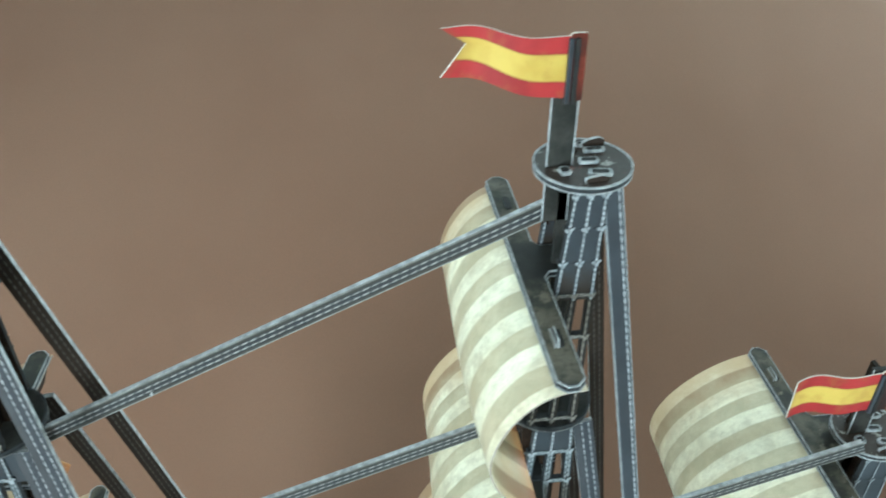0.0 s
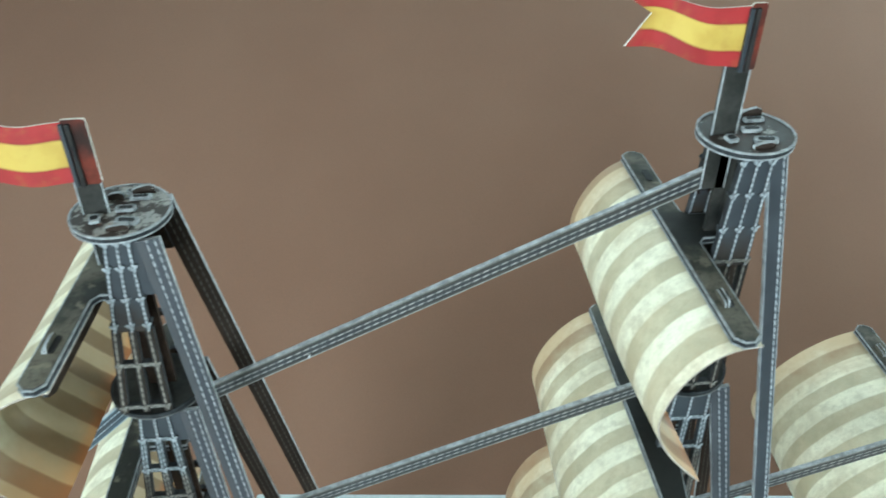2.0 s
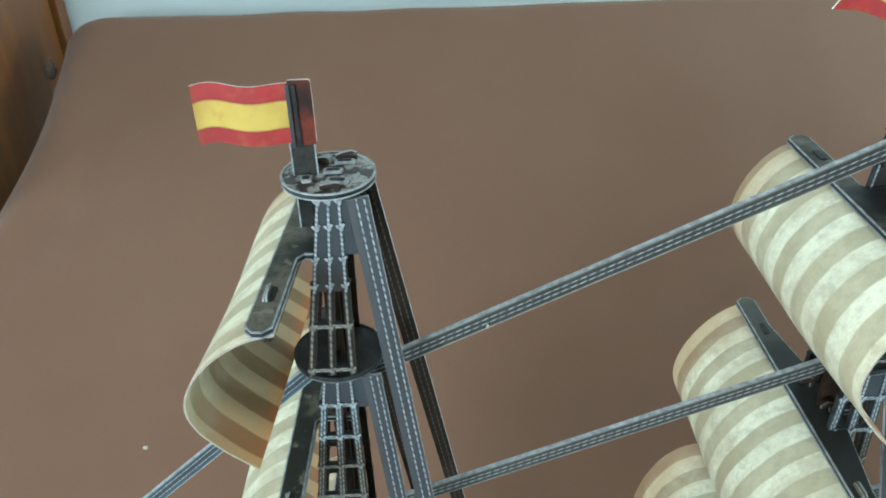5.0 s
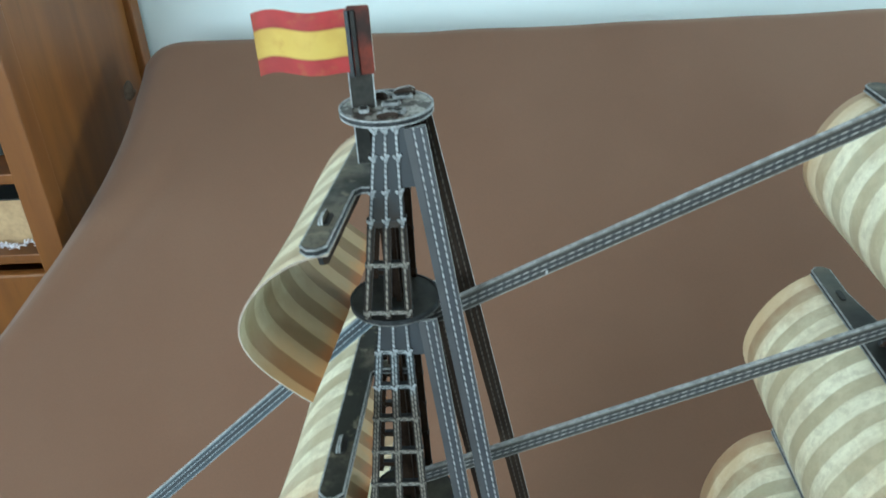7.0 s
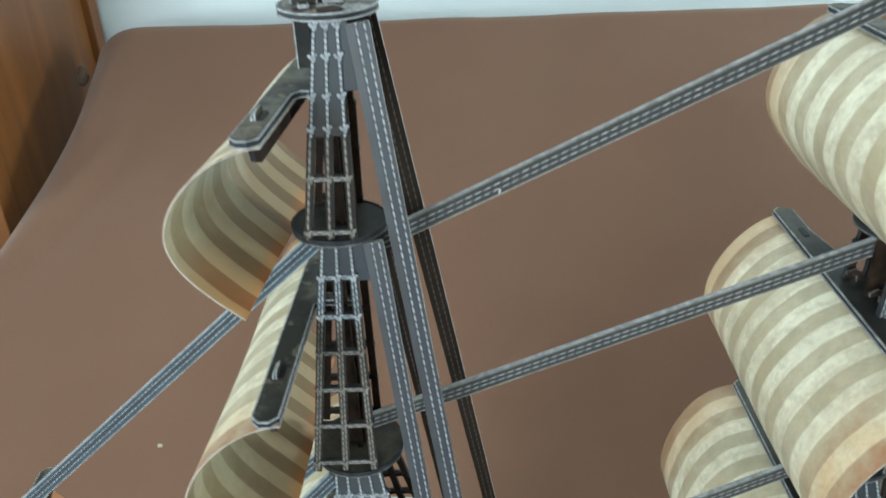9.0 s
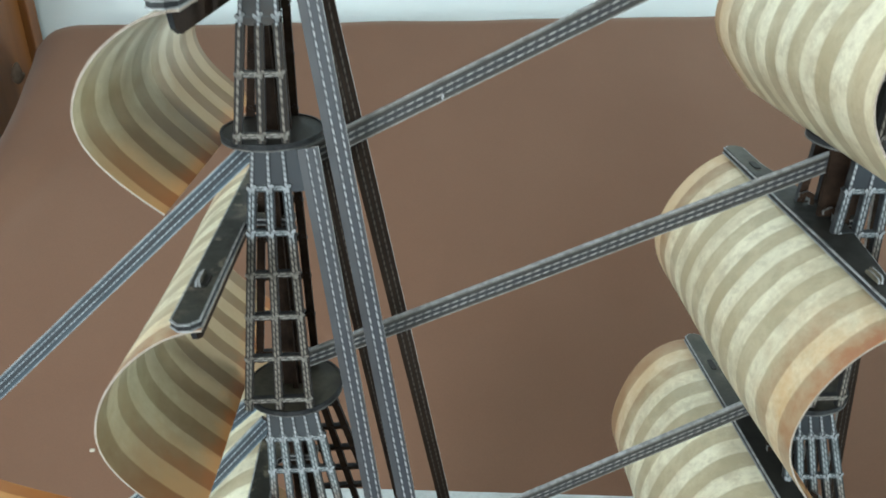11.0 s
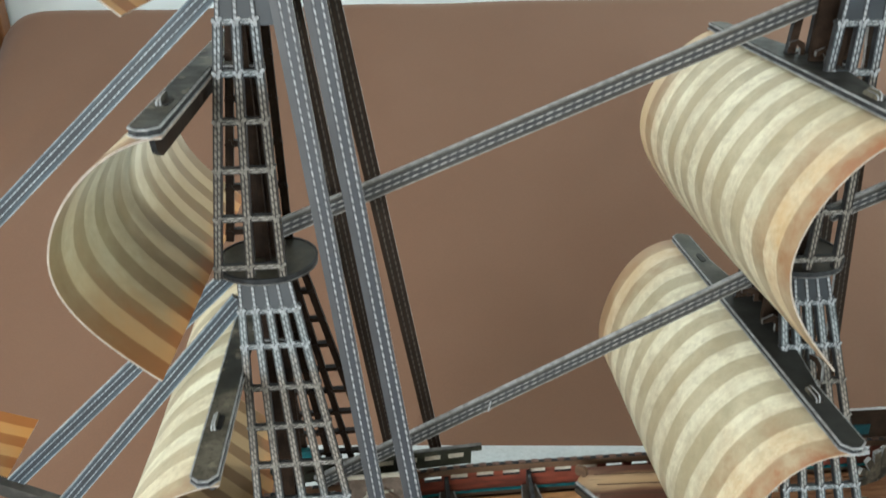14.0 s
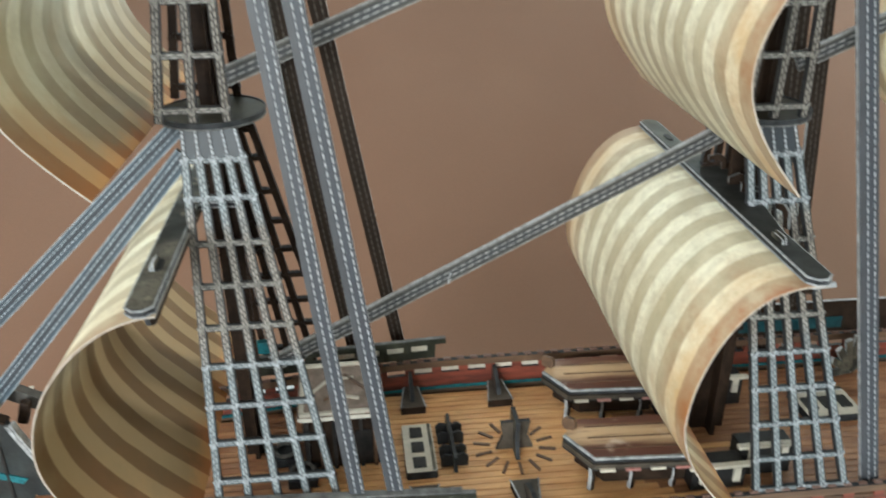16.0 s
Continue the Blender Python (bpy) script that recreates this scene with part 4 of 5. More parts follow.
# main mast
M1, M2, M3 = (0.0801, 0.2459, 0.5722), (0.0752, 0.2455, 0.4565), (0.0735, 0.2440, 0.3367)
mast(M1, M2, M3, (0.0176, 0.0190, 0.0214), 0.0712, 0.618, 0.158, thick=0.017)
flag(0.0715, M1[1], 0.6000, 0.6215, 0.0425, True, 0.0055)
for s in (-1, 1):
    def Y(c, k):
        return c[1] + s * k
    net(((0.0745, Y(M1, 0.0135), 0.5710), (0.0650, Y(M2, 0.0160), 0.4580)), ((0.0850, Y(M1, 0.0135), 0.5710), (0.0825, Y(M2, 0.0160), 0.4580)),
        (0.02, 0.14, 0.27, 0.40, 0.58, 0.77, 0.97), 0.42, 3, s, 0.0028, BAR_BROWN, back=GREY_FADE)
    net(((0.0680, Y(M2, 0.0150), 0.4550), (0.0590, Y(M3, 0.0175), 0.3382)), ((0.0830, Y(M2, 0.0150), 0.4550), (0.0840, Y(M3, 0.0175), 0.3382)),
        (0.13, 0.29, 0.445, 0.61, 0.78, 0.96), 0.14, 3, s, 0.0034, BAR_DOWN)
    net(((0.0620, Y(M3, 0.0165), 0.3352), (0.0740, Y(M3, 0.0560), 0.1700)), ((0.0810, Y(M3, 0.0165), 0.3352), (0.1165, Y(M3, 0.0560), 0.1700)),
        (0.075, 0.19, 0.29, 0.39, 0.49, 0.59, 0.69, 0.79, 0.89, 0.98), 0.07, 5, s, 0.0032, BAR_FADED)
    mats = S_NEAR if s < 0 else S_FAR
    strip("backstay", (0.0879, Y(M1, 0.0120), 0.5696), (0.1465, Y(M1, 0.0530), 0.1700), 0.0070, (0, s, 0.1), S_ONE if s < 0 else mats, ship, label="slate card backstay printed with two ropes")
    strip("backstay", (0.0880, Y(M2, 0.0140), 0.4550), (0.1310, Y(M2, 0.0540), 0.1700), 0.0085, (0, s, 0.1), mats, ship, label="slate card backstay printed with two ropes")
for x, z, yn, yf, d, h, n, ft, rust, full, swing in ((0.0595, 0.5285, 0.1805, 0.3110, 0.0265, 0.0690, 6.5, -0.0100, 0.15, 0.38, -0.02), (0.0570, 0.4205, 0.1640, 0.3310, 0.0325, 0.0890, 9.0, -0.0155, 0.9, 0.45, 0.006), (0.0557, 0.3010, 0.1545, 0.3410, 0.0432, 0.1170, 9.5, -0.0110, 1.0, 0.31, 0.008)):
    yard(x, yn, yf, z, 0.077, swing, 0.2490, 0.0085, 0.003 if z > 0.5 else 0.048, YARD_YOKE if z > 0.5 else YARD_BLACK, 1)
    sail(x + 0.0100, yn, yf, z, d, h, n, ft, full, rusty=rust, slope=swing, phase=0.0 if n == 6.5 else 0.25)

strip("yard_pin", (0.0575, 0.1563, 0.2985), (0.0660, 0.1555, 0.2995), 0.0018, (0, -1, 0.3), [EDGE, EDGE, EDGE], ship, thick=0.0012, label="pale pin at the yard end")

# mizzen mast
Z1, Z3 = (0.2360, 0.2420, 0.4160), (0.2320, 0.2420, 0.3000)
platform(Z1, 0.0172, True)
platform(Z3, 0.0195, False)
pole(0.2290, Z1[1], 0.386, 0.459, 0.0088)
column(0.2340, Z1[1], 0.301, 0.415)
column(0.2320, Z1[1], 0.180, 0.299)
flag(0.2290, Z1[1], 0.4350, 0.4580, 0.0400, False)
yard(0.2110, 0.1880, 0.3175, 0.4020, 0.232)
sail(0.2210, 0.1880, 0.3175, 0.4020, 0.0545, 0.1080, 7.0, -0.010, 0.50)
for s in (-1, 1):
    net(((0.2290, Z1[1] + s * 0.013, 0.4145), (0.2200, Z3[1] + s * 0.016, 0.3015)), ((0.2420, Z1[1] + s * 0.013, 0.4145), (0.2440, Z3[1] + s * 0.016, 0.3015)),
        (0.02, 0.14, 0.30, 0.46, 0.70, 0.965), 0.30, 3, s)
    strip("backstay", (0.2470, Z1[1] + s * 0.012, 0.4145), (0.2800, Z1[1] + s * 0.05, 0.1900), 0.0085, (0, s, 0.1), S_NEAR if s < 0 else S_FAR, ship)
    net(((0.2230, Z3[1] + s * 0.016, 0.2985), (0.2200, Z3[1] + s * 0.05, 0.1900)), ((0.2420, Z3[1] + s * 0.016, 0.2985), (0.2600, Z3[1] + s * 0.05, 0.1900)),
        (0.1, 0.3, 0.5, 0.7, 0.95), 0.1, 4, s)

# stays along the middle of the ship
ST = [STAY, STAY, EDGE]
for a, b, w in (((0.0730, 0.2470, 0.5545), (-0.1480, 0.2525, 0.4470), 0.0078), ((0.0720, 0.2470, 0.4455), (-0.1500, 0.2525, 0.3550), 0.0078),
                ((0.0660, 0.2470, 0.3270), (-0.1440, 0.2525, 0.2170), 0.0078), ((0.2230, 0.2280, 0.4220), (0.0850, 0.2400, 0.3550), 0.0075),
                ((-0.1640, 0.2540, 0.4530), (-0.3450, 0.2560, 0.2910), 0.0072), ((-0.1720, 0.2560, 0.3340), (-0.2920, 0.2600, 0.2220), 0.0076),
                ((-0.1690, 0.2480, 0.3250), (-0.2720, 0.2490, 0.2090), 0.0076)):
    a, b = (a[0], a[1], a[2] + 0.002), (b[0], b[1], b[2] + 0.002)
    strip("stay", a, b, w, (0, -1, 0.0), ST if a[0] > -0.16 else [STAY_BOW, STAY, EDGE], ship, label="slate card stay printed with rope lines")


for c, size in (((-0.0600, 0.2476, 0.2618), (0.0007, 0.0006, 0.0056)), ((-0.0890, 0.2488, 0.4755), (0.0008, 0.0006, 0.0020))):
    bm = bmesh.new()
    add_box(bm, c, size, Matrix.Rotation(0.2, 4, "Y"))
    part("stay_crease", bm, EDGE, ship, "pale crease across the card stay")


def hook(x, y, z, turn, size):
    """A dark card hook with pale edges, standing on a yard's yoke."""
    m = Matrix.Translation((x, y, z)) @ Matrix.Rotation(turn, 4, "Z") @ Matrix.Rotation(math.pi / 2, 4, "X")
    o = [(0, 0), (0.30, 0), (0.32, 0.45), (0.55, 0.62), (0.98, 0.55), (1.0, 0.78), (0.50, 0.92), (0.12, 0.72)]
    bm = bmesh.new()
    add_plate(bm, [(u * size, v * size) for u, v in o], 0.0012, m)
    part("hook", bm, [YARD, BROWN_CARD, DIM_EDGE], ship, "small dark card hook with pale edges")


for x, y, z, a, k in ((0.0700, 0.2350, 0.3020, 3.3, 0.0105), (0.0725, 0.2620, 0.3020, 3.0, 0.0090), (0.0700, 0.2570, 0.4215, 3.2, 0.0075), (0.0715, 0.2400, 0.4215, 3.4, 0.0080), (0.0690, 0.1960, 0.3020, 1.7, 0.0095)):
    hook(x, y, z, a, k)

# ---- hull and deck ----
DECK, RAIL = 0.167, 0.185


def half(x):
    """Half breadth of the ship at the deck."""
    if x < -0.05:
        return max(0.004, 0.053 - 0.33 * max(0.0, -0.05 - x) ** 1.55)
    return 0.053 - 0.10 * max(0.0, x - 0.16) ** 1.5


def mid(x):
    return 0.2425 - 0.012 * (x + 0.05)


BOW, STERN = -0.258, 0.345


def hull():
    def skin(side):
        def fn(u, v):
            x = BOW + (STERN - BOW) * u
            z = DECK * v
            full = 0.42 + 0.58 * math.sin(min(1.0, v * 1.25) * math.pi / 2)
            rake = max(0.0, -0.11 - x)
            z = max(z, 0.0) + rake * 0.9 * (1 - v)
            return x, mid(x) + side * half(x) * full * 0.995, min(z, DECK)
        return fn
    for side in (-1, 1):
        h = part("hull_side", sheet(skin(side), 60, 14, 0.003), [HULLWOOD, HULLWOOD], ship, "dark brown planked hull side")
    bm = bmesh.new()
    n = 40
    lo = [bm.verts.new((BOW + (STERN - BOW) * k / n, mid(BOW + (STERN - BOW) * k / n) - 0.96 * half(BOW + (STERN - BOW) * k / n), DECK - 0.0022)) for k in range(n + 1)]
    hi = [bm.verts.new((BOW + (STERN - BOW) * k / n, mid(BOW + (STERN - BOW) * k / n) + 0.96 * half(BOW + (STERN - BOW) * k / n), DECK - 0.0022)) for k in range(n + 1)]
    for k in range(n):
        bm.faces.new([lo[k], lo[k + 1], hi[k + 1], hi[k]])
    bmesh.ops.solidify(bm, geom=bm.faces[:], thickness=0.002)
    deck = part("deck", bm, CAULK, ship, "orange-brown planked main deck")
    w = 0.0041
    k = -11
    while k <= 11:
        off = k * w
        xs = [BOW + 0.002 * i for i in range(int((STERN - BOW) / 0.002)) if half(BOW + 0.002 * i) * 0.95 > abs(off) + w / 2]
        if len(xs) > 4:
            cuts = [xs[0]] + [c + 0.006 * ((k * 7 + j * 5) % 4) for j, c in enumerate((-0.135, 0.022, 0.075)) if xs[0] + 0.02 < c < xs[-1] - 0.03] + [xs[-1]]
            for a, b in zip(cuts, cuts[1:]):
                if b - a < 0.004:
                    continue
                bm = bmesh.new()
                add_box(bm, ((a + b) / 2, mid((a + b) / 2) + off, DECK - 0.0008), (b - a - 0.0002, w - 0.0006, 0.0016), Matrix.Rotation(-0.012, 4, "Z"))
                part("plank", bm, PLANK if -0.105 < (a + b) / 2 < 0.055 else PLANK_DARK, deck)
        k += 1


def bulwark(side, x0, x1, inner, RAIL):
    """A low side wall with a pierced rail on top."""
    def wall(z0, z1):
        def fn(u, v):
            x = x0 + (x1 - x0) * u
            return x, mid(x) + side * (half(x) + 0.0006), z0 + (z1 - z0) * v
        return fn
    b = part("bulwark", sheet(wall(DECK - 0.008, RAIL - 0.0078), 40, 2, CARD), [inner, DARK_EDGE], ship, "low red-brown side wall pierced by slots")
    part("rail", sheet(wall(RAIL - 0.0040, RAIL), 40, 2, CARD + 0.0006), [HULLWOOD, DARK_EDGE], b, "dark brown top rail")
    step = 0.0150
    n = int((x1 - x0) / step)
    for k in range(n + 1):
        x = x0 + 0.0035 + step * k
        if x > x1 - 0.002:
            break
        bm = bmesh.new()
        add_box(bm, (x, mid(x) + side * (half(x) + 0.0006), RAIL - 0.0059), (0.0052, CARD, 0.0044), Matrix.Rotation(0.0, 4, "Z"))
        part("rail_post", bm, inner, b)
        # added pale plates stand for the bright background through the slots
        if side > 0 and -0.075 < x + step / 2 < 0.01:
            bm = bmesh.new()
            add_box(bm, (x + step / 2, mid(x) + side * (half(x) + 0.0012), RAIL - 0.0062), (step - 0.0054, CARD * 0.4, 0.0026))
            part("slot_glow_plate", bm, PALE, b, "pale plate standing for the bright view through the slot")
    k = x0
    while k < x1 - 0.006:
        bm = bmesh.new()
        add_box(bm, (k + 0.002, mid(k) + side * (half(k) + 0.0004), RAIL + 0.0006), (0.0038, CARD * 0.8, 0.0010))
        part("rail_dash", bm, RAIL_DASH, b)
        k += 0.0075
    def line(u, v):
        x = x0 + (x1 - x0) * u
        return x, mid(x) + side * (half(x) - 0.0012 - 0.0014 * v), DECK + 0.0016 - 0.0002 * v
    part("waterway", sheet(line, 40, 1, 0.0010), [TEAL, TEAL], b, "thin teal line along the deck edge")


def cannon(x, side):
    y = mid(x) + side * (half(x) - 0.013)
    m = Matrix.Translation((x, y, DECK)) @ (Matrix() if side > 0 else Matrix.Rotation(math.pi, 4, "Z"))
    bm = bmesh.new()
    add_plate(bm, [(-0.0066, -0.009), (0.0066, -0.009), (0.0036, 0.010), (-0.0036, 0.010)], 0.0045, m @ Matrix.Translation((0, 0, 0.0024)))
    c = part("gun_carriage", bm, [BROWN_GREY, BROWN_CARD, BROWN_CARD], ship, "dark brown card gun with upright barrel on a wedge carriage")
    bm = bmesh.new()
    add_plate(bm, [(-0.0045, 0), (0.012, 0), (0.013, 0.0085), (0.009, 0.0085), (-0.003, 0.0035)], CARD,
              m @ Matrix.Translation((0, 0, 0.0045)) @ Matrix(((0, 0, 1, 0), (1, 0, 0, 0), (0, 1, 0, 0), (0, 0, 0, 1))))
    part("barrel", bm, [BROWN_GREY, BROWN_GREY, DARK_EDGE], c, "upright card barrel")
    for k in (-1, 1):
        bm = bmesh.new()
        o = Vector((k * 0.0053, 0.0, 0.0047))
        add_box(bm, m @ o, (0.0007, 0.0185, 0.0007), m.to_3x3().to_4x4() @ Matrix.Rotation(k * 0.155, 4, "Z"))
        part("carriage_edge", bm, EDGE, c)


def capstan(x, y):
    bm = bmesh.new()
    add_plate(bm, [(-0.0095, 0), (0.0095, 0), (0.0062, 0.008), (0.0074, 0.0165), (-0.0074, 0.0165), (-0.0062, 0.008)], CARD, frame_from((x, y, DECK), (0, 0, 1), (0, -1, 0.0)))
    c = part("capstan", bm, [BROWN_GREY, BROWN_GREY, DARK_EDGE], ship, "dark card capstan with bars printed round it on deck")
    bm = bmesh.new()
    add_plate(bm, [(-0.010, 0), (0.010, 0), (0.006, 0.008), (0.007, 0.020), (-0.007, 0.020), (-0.006, 0.008)], CARD, frame_from((x, y, DECK), (0, 0, 1), (1, 0, 0)))
    part("capstan_fin", bm, [YARD, YARD, DARK_EDGE], c)
    for k in range(14):
        a = 2 * math.pi * (k + 0.5) / 14
        bm = bmesh.new()
        add_box(bm, (x + 0.0165 * math.cos(a), y + 0.0165 * math.sin(a), DECK + 0.0005), (0.0085, 0.0014, 0.0009), Matrix.Rotation(a, 4, "Z"))
        part("capstan_bar", bm, HULLWOOD, c)


def bitts(x, y):
    b = None
    for k in (0, 1):
        yy = y + 0.017 * k
        for j in (0, 1):
            bm = bmesh.new()
            o = [(-0.0065, 0), (0.0065, 0), (0.0068, 0.0045), (0.0045, 0.0062), (0.002, 0.0055), (-0.002, 0.0055), (-0.0045, 0.0062), (-0.0068, 0.0045)]
            add_plate(bm, o, CARD, frame_from((x, yy - 0.0045 + 0.007 * j, DECK), (0, 0.25, 1), (0, -1, 0.25)))
            p = part("bitts" if b is None else "bitt_plate", bm, [BLACK, BLACK, DARK_EDGE], b or ship, "black twin-lobed card bitts" if b is None else "")
            b = b or p
        bm = bmesh.new()
        add_plate(bm, [(-0.010, 0), (0.010, 0), (0.009, 0.008), (-0.009, 0.008)], CARD * 0.8, frame_from((x, yy, DECK), (0, 0, 1), (1, 0, 0)))
        part("bitt_fin", bm, [YARD, YARD, DARK_EDGE], b)


def grating(x, y, z, w, l, n, turn=0.0):
    m = Matrix.Translation((x, y, z)) @ Matrix.Rotation(turn, 4, "Z")
    bm = bmesh.new()
    add_plate(bm, rounded(w, l, 0.001, 2), 0.0045, m @ Matrix.Translation((0, 0, 0.0022)))
    g = part("hatch_grating", bm, [PALE, PALE, DARK_EDGE], ship, "pale hatch grating with square black holes")
    for k in range(n):
        v = (k + 0.5) / n - 0.5
        bm = bmesh.new()
        add_plate(bm, rounded(w * 0.42, l / n * 0.62, 0.0006, 2), 0.0006, m @ Matrix.Translation((-w * 0.05, v * l * 0.94, 0.0047)))
        part("hatch_hole", bm, [BLACK, BLACK, BLACK], g)
    bm = bmesh.new()
    add_plate(bm, rounded(w * 0.10, l * 0.96, 0.0004, 2), 0.0012, m @ Matrix.Translation((w * 0.40, 0, 0.0046)))
    part("hatch_bar", bm, [YARD, YARD, EDGE], g)


def ship_boat(x0, yc, z):
    """A boat stowed on deck: long six-cornered body with rails on legs."""
    l, h = 0.057, 0.0145
    out = [(0, 0.003), (0.011, -h), (l, -h * 1.05), (l, h * 1.05), (0.008, h)]
    m = Matrix.Translation((x0, yc, z)) @ Matrix.Rotation(radians(-3), 4, "Z")
    bm = bmesh.new()
    add_plate(bm, out, 0.0035, m)
    b = part("ship_boat", bm, [BOATWOOD, HULLWOOD, DARK_EDGE], ship, "brown wooden boat stowed on deck on card legs")
    for dz, g, mat in ((0.0022, 1.01, EDGE), (0.0008, 1.0, DARK_EDGE), (-0.0022, 1.02, BROWN_GREY), (-0.0040, 1.0, BLACK)):
        for a, c in ((out[0], out[1]), (out[1], out[2])):
            a, c = Vector((a[0], a[1] * g, 0)), Vector((c[0], c[1] * g, 0))
            bm = bmesh.new()
            d = c - a
            add_box(bm, m @ ((a + c) / 2 + Vector((0, -0.0006, dz))), (d.length, 0.0014, 0.0009 if mat is not BROWN_GREY else 0.0026), m.to_3x3().to_4x4() @ Matrix.Rotation(math.atan2(d.y, d.x), 4, "Z"))
            part("gunwale", bm, mat, b)
    # black block added for the shade between the boat and the deck
    bm = bmesh.new()
    add_plate(bm, [(u + (0.006 if u < 0.02 else -0.002), w * 0.86) for u, w in out], z - DECK - 0.008, m @ Matrix.Translation((0, 0, -(z - DECK) / 2)))
    part("boat_gap_shade", bm, [BLACK, BLACK, BROWN_CARD], b, "black block standing for the shaded gap under the boat")
    for k in range(4):
        bm = bmesh.new()
        add_box(bm, m @ Vector((0.017 + k * 0.0118, -h - 0.0022, -0.0036)), (0.0070, 0.0012, 0.0014), m.to_3x3().to_4x4())
        part("trim_bar", bm, (PALE, BAND)[k % 2], b)
    for u in (0.011, 0.030, 0.050):
        for s in (-1, 1):
            bm = bmesh.new()
            q = z - DECK
            o = [(-0.0016, 0), (0.0008, 0), (0.0016, q * 0.45), (0.0008, q * 0.70), (0.0024, q), (-0.0006, q), (-0.0016, q * 0.70), (-0.0010, q * 0.45)]
            add_plate(bm, o, CARD, frame_from(m @ Vector((u, s * h * 0.86, -q)), (0, 0, 1), (0.6, -1, 0)))
            part("leg", bm, [BROWN_CARD, BROWN_CARD, EDGE], b, "curved dark card leg with pale edges")
    bm = bmesh.new()
    add_plate(bm, rounded(0.007, 0.006, 0.002, 3), CARD, frame_from(m @ Vector((0.004, 0.009, 0.004)), (0, 0.2, 1), (-1, -1, 0)))
    part("stem_post", bm, [HULLWOOD, HULLWOOD, HULLWOOD], b)
    for k in range(3):
        bm = bmesh.new()
        add_box(bm, m @ Vector((0.033, -0.008 + 0.008 * k, 0.0019)), (0.044, 0.0005, 0.0005), m.to_3x3().to_4x4())
        part("seam", bm, HULLWOOD, b)


def cradle(x, y, z):
    """Dark trestle with pale cross-bars at the end of a boat."""
    bm = bmesh.new()
    add_box(bm, (x, y, (DECK + z) / 2), (0.026, 0.011, z - DECK), bevel=0.0006)
    c = part("boat_cradle", bm, BLACK, ship, "black trestle with pale cross-bars")
    bm = bmesh.new()
    add_box(bm, (x, y - 0.0055, z + 0.0006), (0.030, 0.0028, 0.0016))
    part("cradle_bar", bm, PALE, c)
    for k in (-1, 1):
        bm = bmesh.new()
        add_box(bm, (x + 0.008 * k, y - 0.0068, z - 0.004), (0.0034, 0.0012, 0.008))
        part("cradle_foot", bm, PALE, c)


def deckhouse():
    x0, x1, y0, y1, z = -0.134, -0.094, 0.233, 0.277, 0.199
    bm = bmesh.new()
    add_box(bm, ((x0 + x1) / 2, (y0 + y1) / 2, (DECK + z) / 2), (x1 - x0 - 0.004, y1 - y0 - 0.006, z - DECK - 0.002))
    d = part("deckhouse", bm, BROWN_CARD, ship, "dark wooden deckhouse with a faded pink printed roof")
    bm = bmesh.new()
    add_plate(bm, rounded(x1 - x0, y1 - y0, 0.002, 2), CARD, Matrix.Translation(((x0 + x1) / 2, (y0 + y1) / 2, z)))
    r = part("deckhouse_roof", bm, [PINK, PINK, PALE_EDGE], d, "faded pink printed roof with pale frame")
    cx, cy, w, l = (x0 + x1) / 2, (y0 + y1) / 2, x1 - x0, y1 - y0
    for c, size in (((cx, y0 + 0.002, z + 0.0018), (w * 0.94, 0.0022, 0.0016)), ((cx, y1 - 0.002, z + 0.0018), (w * 0.94, 0.0022, 0.0016)), ((x0 + 0.002, cy, z + 0.0018), (0.0022, l * 0.84, 0.0016)), ((x1 - 0.002, cy, z + 0.0018), (0.0022, l * 0.84, 0.0016))):
        bm = bmesh.new()
        add_box(bm, c, size, bevel=0.0003)
        part("roof_frame", bm, PALE, r)
    for k, (dx, dy, a, q) in enumerate(((-0.008, 0.004, 0.9, 0.018), (0.008, 0.004, -0.9, 0.018), (0.0, 0.008, 0.0, 0.014), (-0.003, -0.006, 0.5, 0.010), (0.005, -0.008, -0.3, 0.009), (0.0, 0.0, 1.5, 0.012))):
        bm = bmesh.new()
        add_box(bm, (cx + dx, cy + dy, z + 0.0015), (q, 0.0015, 0.0010), Matrix.Rotation(a, 4, "Z"))
        part("roof_batten", bm, (PALE, HULLWOOD)[k % 2], r)
    for k in range(6):
        bm = bmesh.new()
        add_box(bm, (x0 + 0.004 + k * 0.0064, y0 + 0.0022, (DECK + z) / 2 - 0.001), (0.0018, 0.0020, z - DECK - 0.004))
        part("wall_post", bm, (BLACK, HULLWOOD)[k % 2], d)
    bm = bmesh.new()
    add_plate(bm, rounded(0.0085, 0.020, 0.002, 3), 0.0008, frame_from((x0 + 0.0305, y0 + 0.0026, DECK + 0.012), (0, 0, 1), (0, -1, 0)))
    part("doorway", bm, [BLACK, BLACK, BLACK], d)


